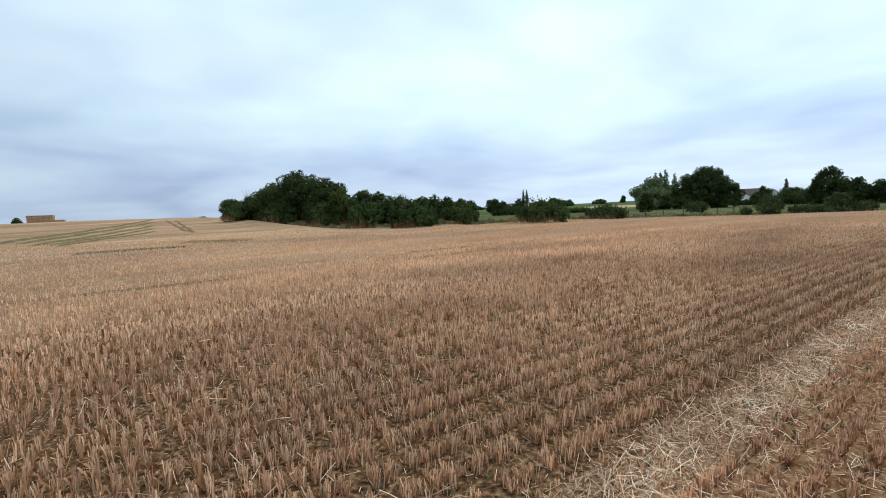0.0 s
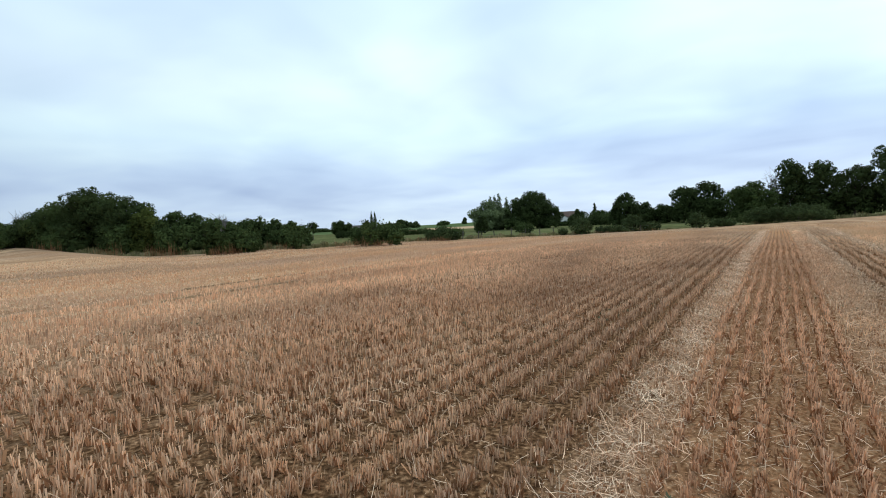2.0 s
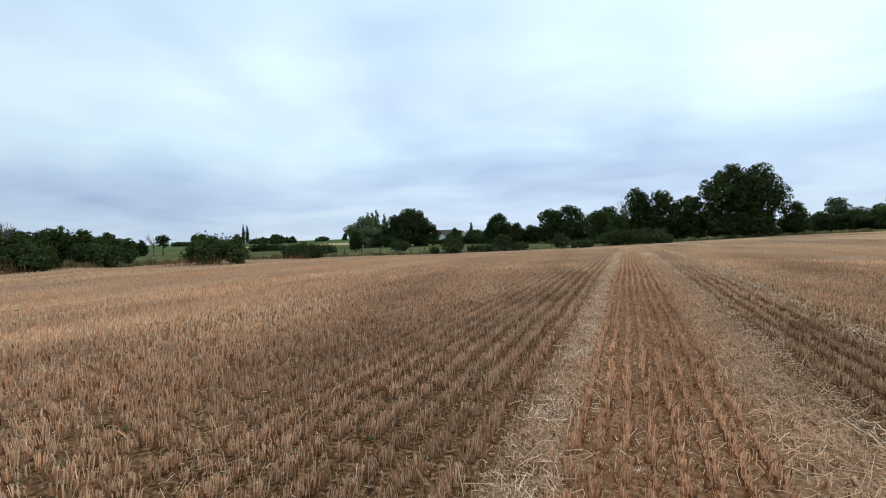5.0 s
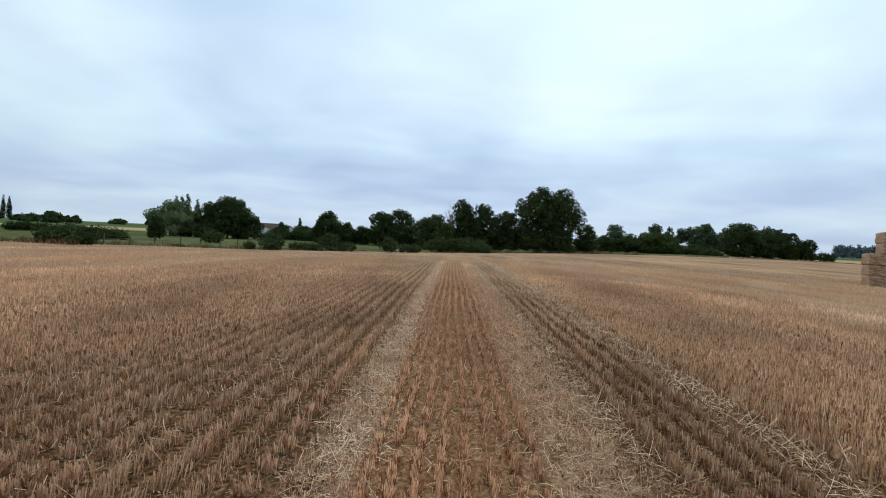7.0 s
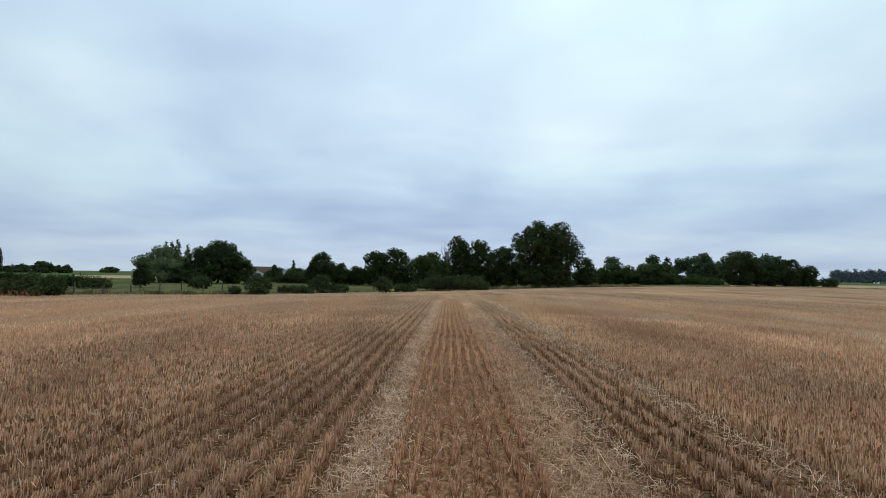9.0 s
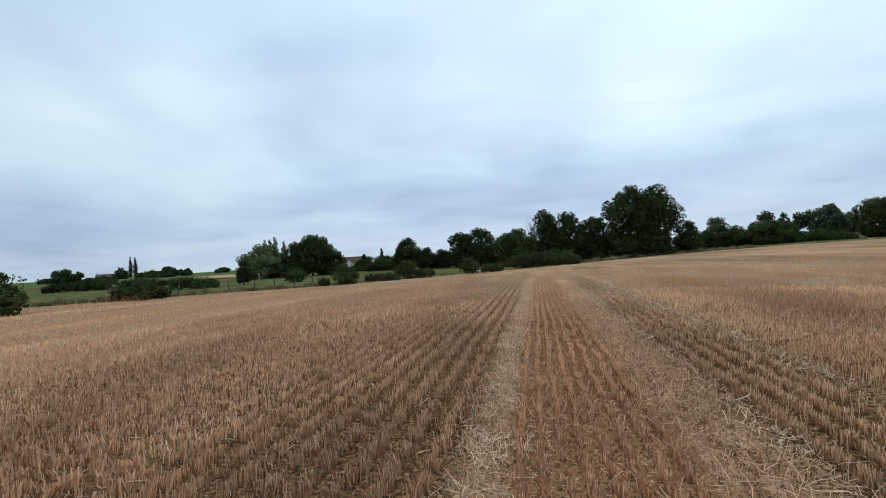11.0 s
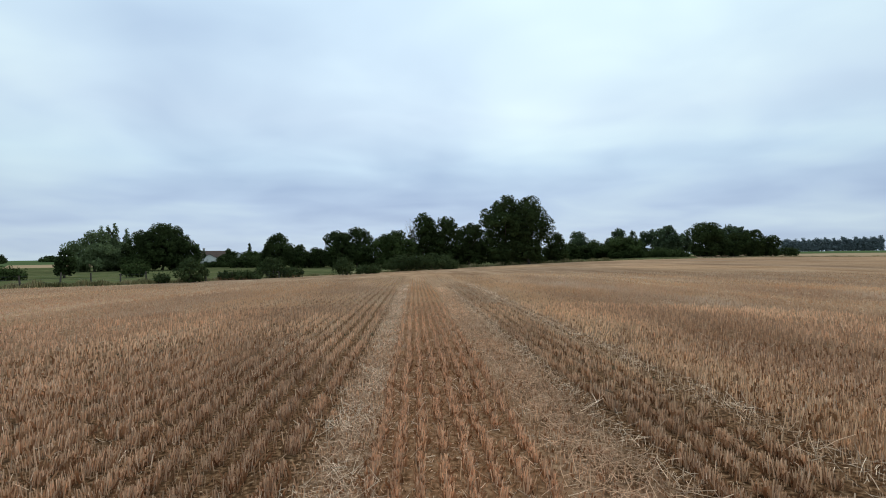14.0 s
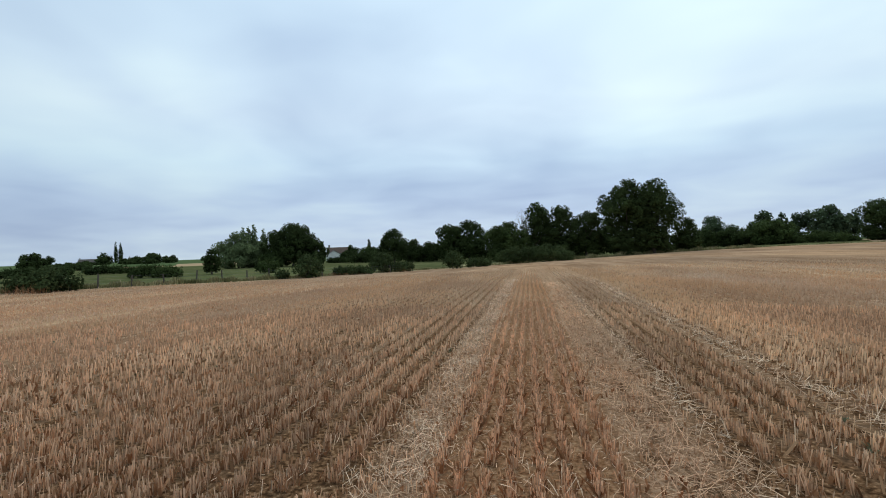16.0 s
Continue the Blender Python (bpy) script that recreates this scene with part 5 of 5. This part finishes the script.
tree(421.8, 498.9, 12.1, 8.3, "tall tree of a far shelter belt, paled blue-grey with haze", seed=228, crown_low=0.05, leaf=1.3, n_lobes=6, leaves=M_HAZED_BELT, gaps=0.0, group="far shelter belt")
tree(424.5, 496.5, 14.4, 8.2, "tall tree of a far shelter belt, paled blue-grey with haze", seed=229, crown_low=0.05, leaf=1.3, n_lobes=6, leaves=M_HAZED_BELT, gaps=0.0, group="far shelter belt")
tree(427.1, 494.1, 12.7, 8.1, "tall tree of a far shelter belt, paled blue-grey with haze", seed=230, crown_low=0.05, leaf=1.3, n_lobes=6, leaves=M_HAZED_BELT, gaps=0.0, group="far shelter belt")
tree(429.7, 491.8, 14.4, 8.0, "tall tree of a far shelter belt, paled blue-grey with haze", seed=231, crown_low=0.05, leaf=1.3, n_lobes=6, leaves=M_HAZED_BELT, gaps=0.0, group="far shelter belt")
tree(432.3, 489.5, 12.1, 8.0, "tall tree of a far shelter belt, paled blue-grey with haze", seed=232, crown_low=0.05, leaf=1.3, n_lobes=6, leaves=M_HAZED_BELT, gaps=0.0, group="far shelter belt")
tree(434.9, 487.1, 13.9, 7.9, "tall tree of a far shelter belt, paled blue-grey with haze", seed=233, crown_low=0.05, leaf=1.3, n_lobes=6, leaves=M_HAZED_BELT, gaps=0.0, group="far shelter belt")
tree(437.4, 484.8, 11.6, 7.8, "tall tree of a far shelter belt, paled blue-grey with haze", seed=234, crown_low=0.05, leaf=1.3, n_lobes=6, leaves=M_HAZED_BELT, gaps=0.0, group="far shelter belt")
tree(439.8, 482.5, 15.0, 7.7, "tall tree of a far shelter belt, paled blue-grey with haze", seed=235, crown_low=0.05, leaf=1.3, n_lobes=6, leaves=M_HAZED_BELT, gaps=0.0, group="far shelter belt")
tree(442.3, 480.2, 12.8, 7.7, "tall tree of a far shelter belt, paled blue-grey with haze", seed=236, crown_low=0.05, leaf=1.3, n_lobes=6, leaves=M_HAZED_BELT, gaps=0.0, group="far shelter belt")
tree(444.7, 477.9, 12.2, 7.6, "tall tree of a far shelter belt, paled blue-grey with haze", seed=237, crown_low=0.05, leaf=1.3, n_lobes=6, leaves=M_HAZED_BELT, gaps=0.0, group="far shelter belt")
tree(447.0, 475.6, 14.5, 7.5, "tall tree of a far shelter belt, paled blue-grey with haze", seed=238, crown_low=0.05, leaf=1.3, n_lobes=6, leaves=M_HAZED_BELT, gaps=0.0, group="far shelter belt")
tree(449.4, 473.3, 12.9, 7.5, "tall tree of a far shelter belt, paled blue-grey with haze", seed=239, crown_low=0.05, leaf=1.3, n_lobes=6, leaves=M_HAZED_BELT, gaps=0.0, group="far shelter belt")
tree(451.7, 471.0, 14.6, 7.4, "tall tree of a far shelter belt, paled blue-grey with haze", seed=240, crown_low=0.05, leaf=1.3, n_lobes=6, leaves=M_HAZED_BELT, gaps=0.0, group="far shelter belt")
tree(453.9, 468.8, 12.4, 7.3, "tall tree of a far shelter belt, paled blue-grey with haze", seed=241, crown_low=0.05, leaf=1.3, n_lobes=6, leaves=M_HAZED_BELT, gaps=0.0, group="far shelter belt")
tree(456.2, 466.5, 14.0, 7.3, "tall tree of a far shelter belt, paled blue-grey with haze", seed=242, crown_low=0.05, leaf=1.3, n_lobes=6, leaves=M_HAZED_BELT, gaps=0.0, group="far shelter belt")
tree(458.3, 464.3, 11.9, 7.2, "tall tree of a far shelter belt, paled blue-grey with haze", seed=243, crown_low=0.05, leaf=1.3, n_lobes=6, leaves=M_HAZED_BELT, gaps=0.0, group="far shelter belt")
tree(460.5, 462.1, 15.2, 7.1, "tall tree of a far shelter belt, paled blue-grey with haze", seed=244, crown_low=0.05, leaf=1.3, n_lobes=6, leaves=M_HAZED_BELT, gaps=0.0, group="far shelter belt")
bale_stack(28.9, 39.8, -30.0, ((0, 7), (0, 7), (0, 7), (0.55, 7), (0.55, 7)), "big square bale of golden-brown straw in a tall stack")
bale_stack(-178.2, -14.3, 82.0, ((0, 7), (0, 5), (0, 5)), "big square bale of brown straw in a distant stack")
fence(((-32.1, 48.2), (-31.2, 50.0), (-30.1, 52.0), (-29.0, 54.2), (-27.8, 56.5), (-26.7, 58.5), (-25.6, 60.7), (-24.5, 62.8), (-21.5, 68.6), (-19.9, 71.6), (-18.3, 74.6), (-16.5, 78.1), (-14.5, 81.9)), "wire fence on weathered wooden posts along the meadow")
house(-77.4, 203.9, 26.0, 6.0, 5.6, 3.0, 4.6, "white rendered gabled house behind the oaks", roof=M_SLATE, windows=2, chimney=False)
house(-80.2, 216.1, 112.0, 9.5, 6.5, 3.7, 6.0, "old house with a brown tiled roof and a chimney", roof=M_TILE)
house(-70.5, 214.0, 30.0, 6.0, 4.4, 3.0, 5.2, "small white gabled house among garden trees", roof=M_SLATE, windows=2, chimney=False)
tree(-71.0, 198.2, 4.0, 3.0, "small dark garden tree before a white house", seed=245, crown_low=0.02)
bush(-66.4, 181.8, 2.0, 9.5, "dark garden hedge below the houses", seed=246, leaves=M_OAK)
house(-405.2, 403.8, 120.0, 16.0, 8.0, 2.0, 5.0, "long low farmhouse on the far slope", wall=M_STONEWALL)
house(-377.5, 431.1, 120.0, 16.0, 8.0, 2.0, 5.0, "grey farmhouse among far trees", wall=M_STONEWALL)
for a, b, wide, tall in (((-139.6, 12.4), (-52.0, -8.8), 1.2, 0.17), ((-114.0, 9.6), (-50.0, -7.0), 1.1, 0.15), ((-89.8, 7.0), (-44.6, -5.9), 0.9, 0.12), ((-75.4, 5.5), (-43.1, -4.8), 0.8, 0.10), ((-63.7, 4.2), (-41.3, -4.3), 0.7, 0.09)):
    swath((*a, 0), (*b, 0), wide, "low dark green-brown swath lying on the stubble hillside", tall)
# dark lines as low brown ridges; the last three stand in for wheel furrows
for a, b, wide, tall in (((-123.0, 13.1), (-58.0, 6.6), 0.7, 0.08), ((-118.1, 14.3), (-53.2, 6.5), 0.7, 0.08), ((-29.6, -3.4), (-29.1, 2.1), 0.5, 0.10), ((-35.5, 3.0), (-31.5, 5.8), 2.6, 0.11), ((-12.3, -3.2), (-12.0, 0.6), 0.34, 0.05), ((-12.0, 5.5), (-12.1, 10.0), 0.3, 0.05), ((-14.1, 7.0), (-14.0, 12.0), 0.25, 0.05)):
    swath((*a, 0), (*b, 0), wide, "low brown strip laid across the stubble", tall)
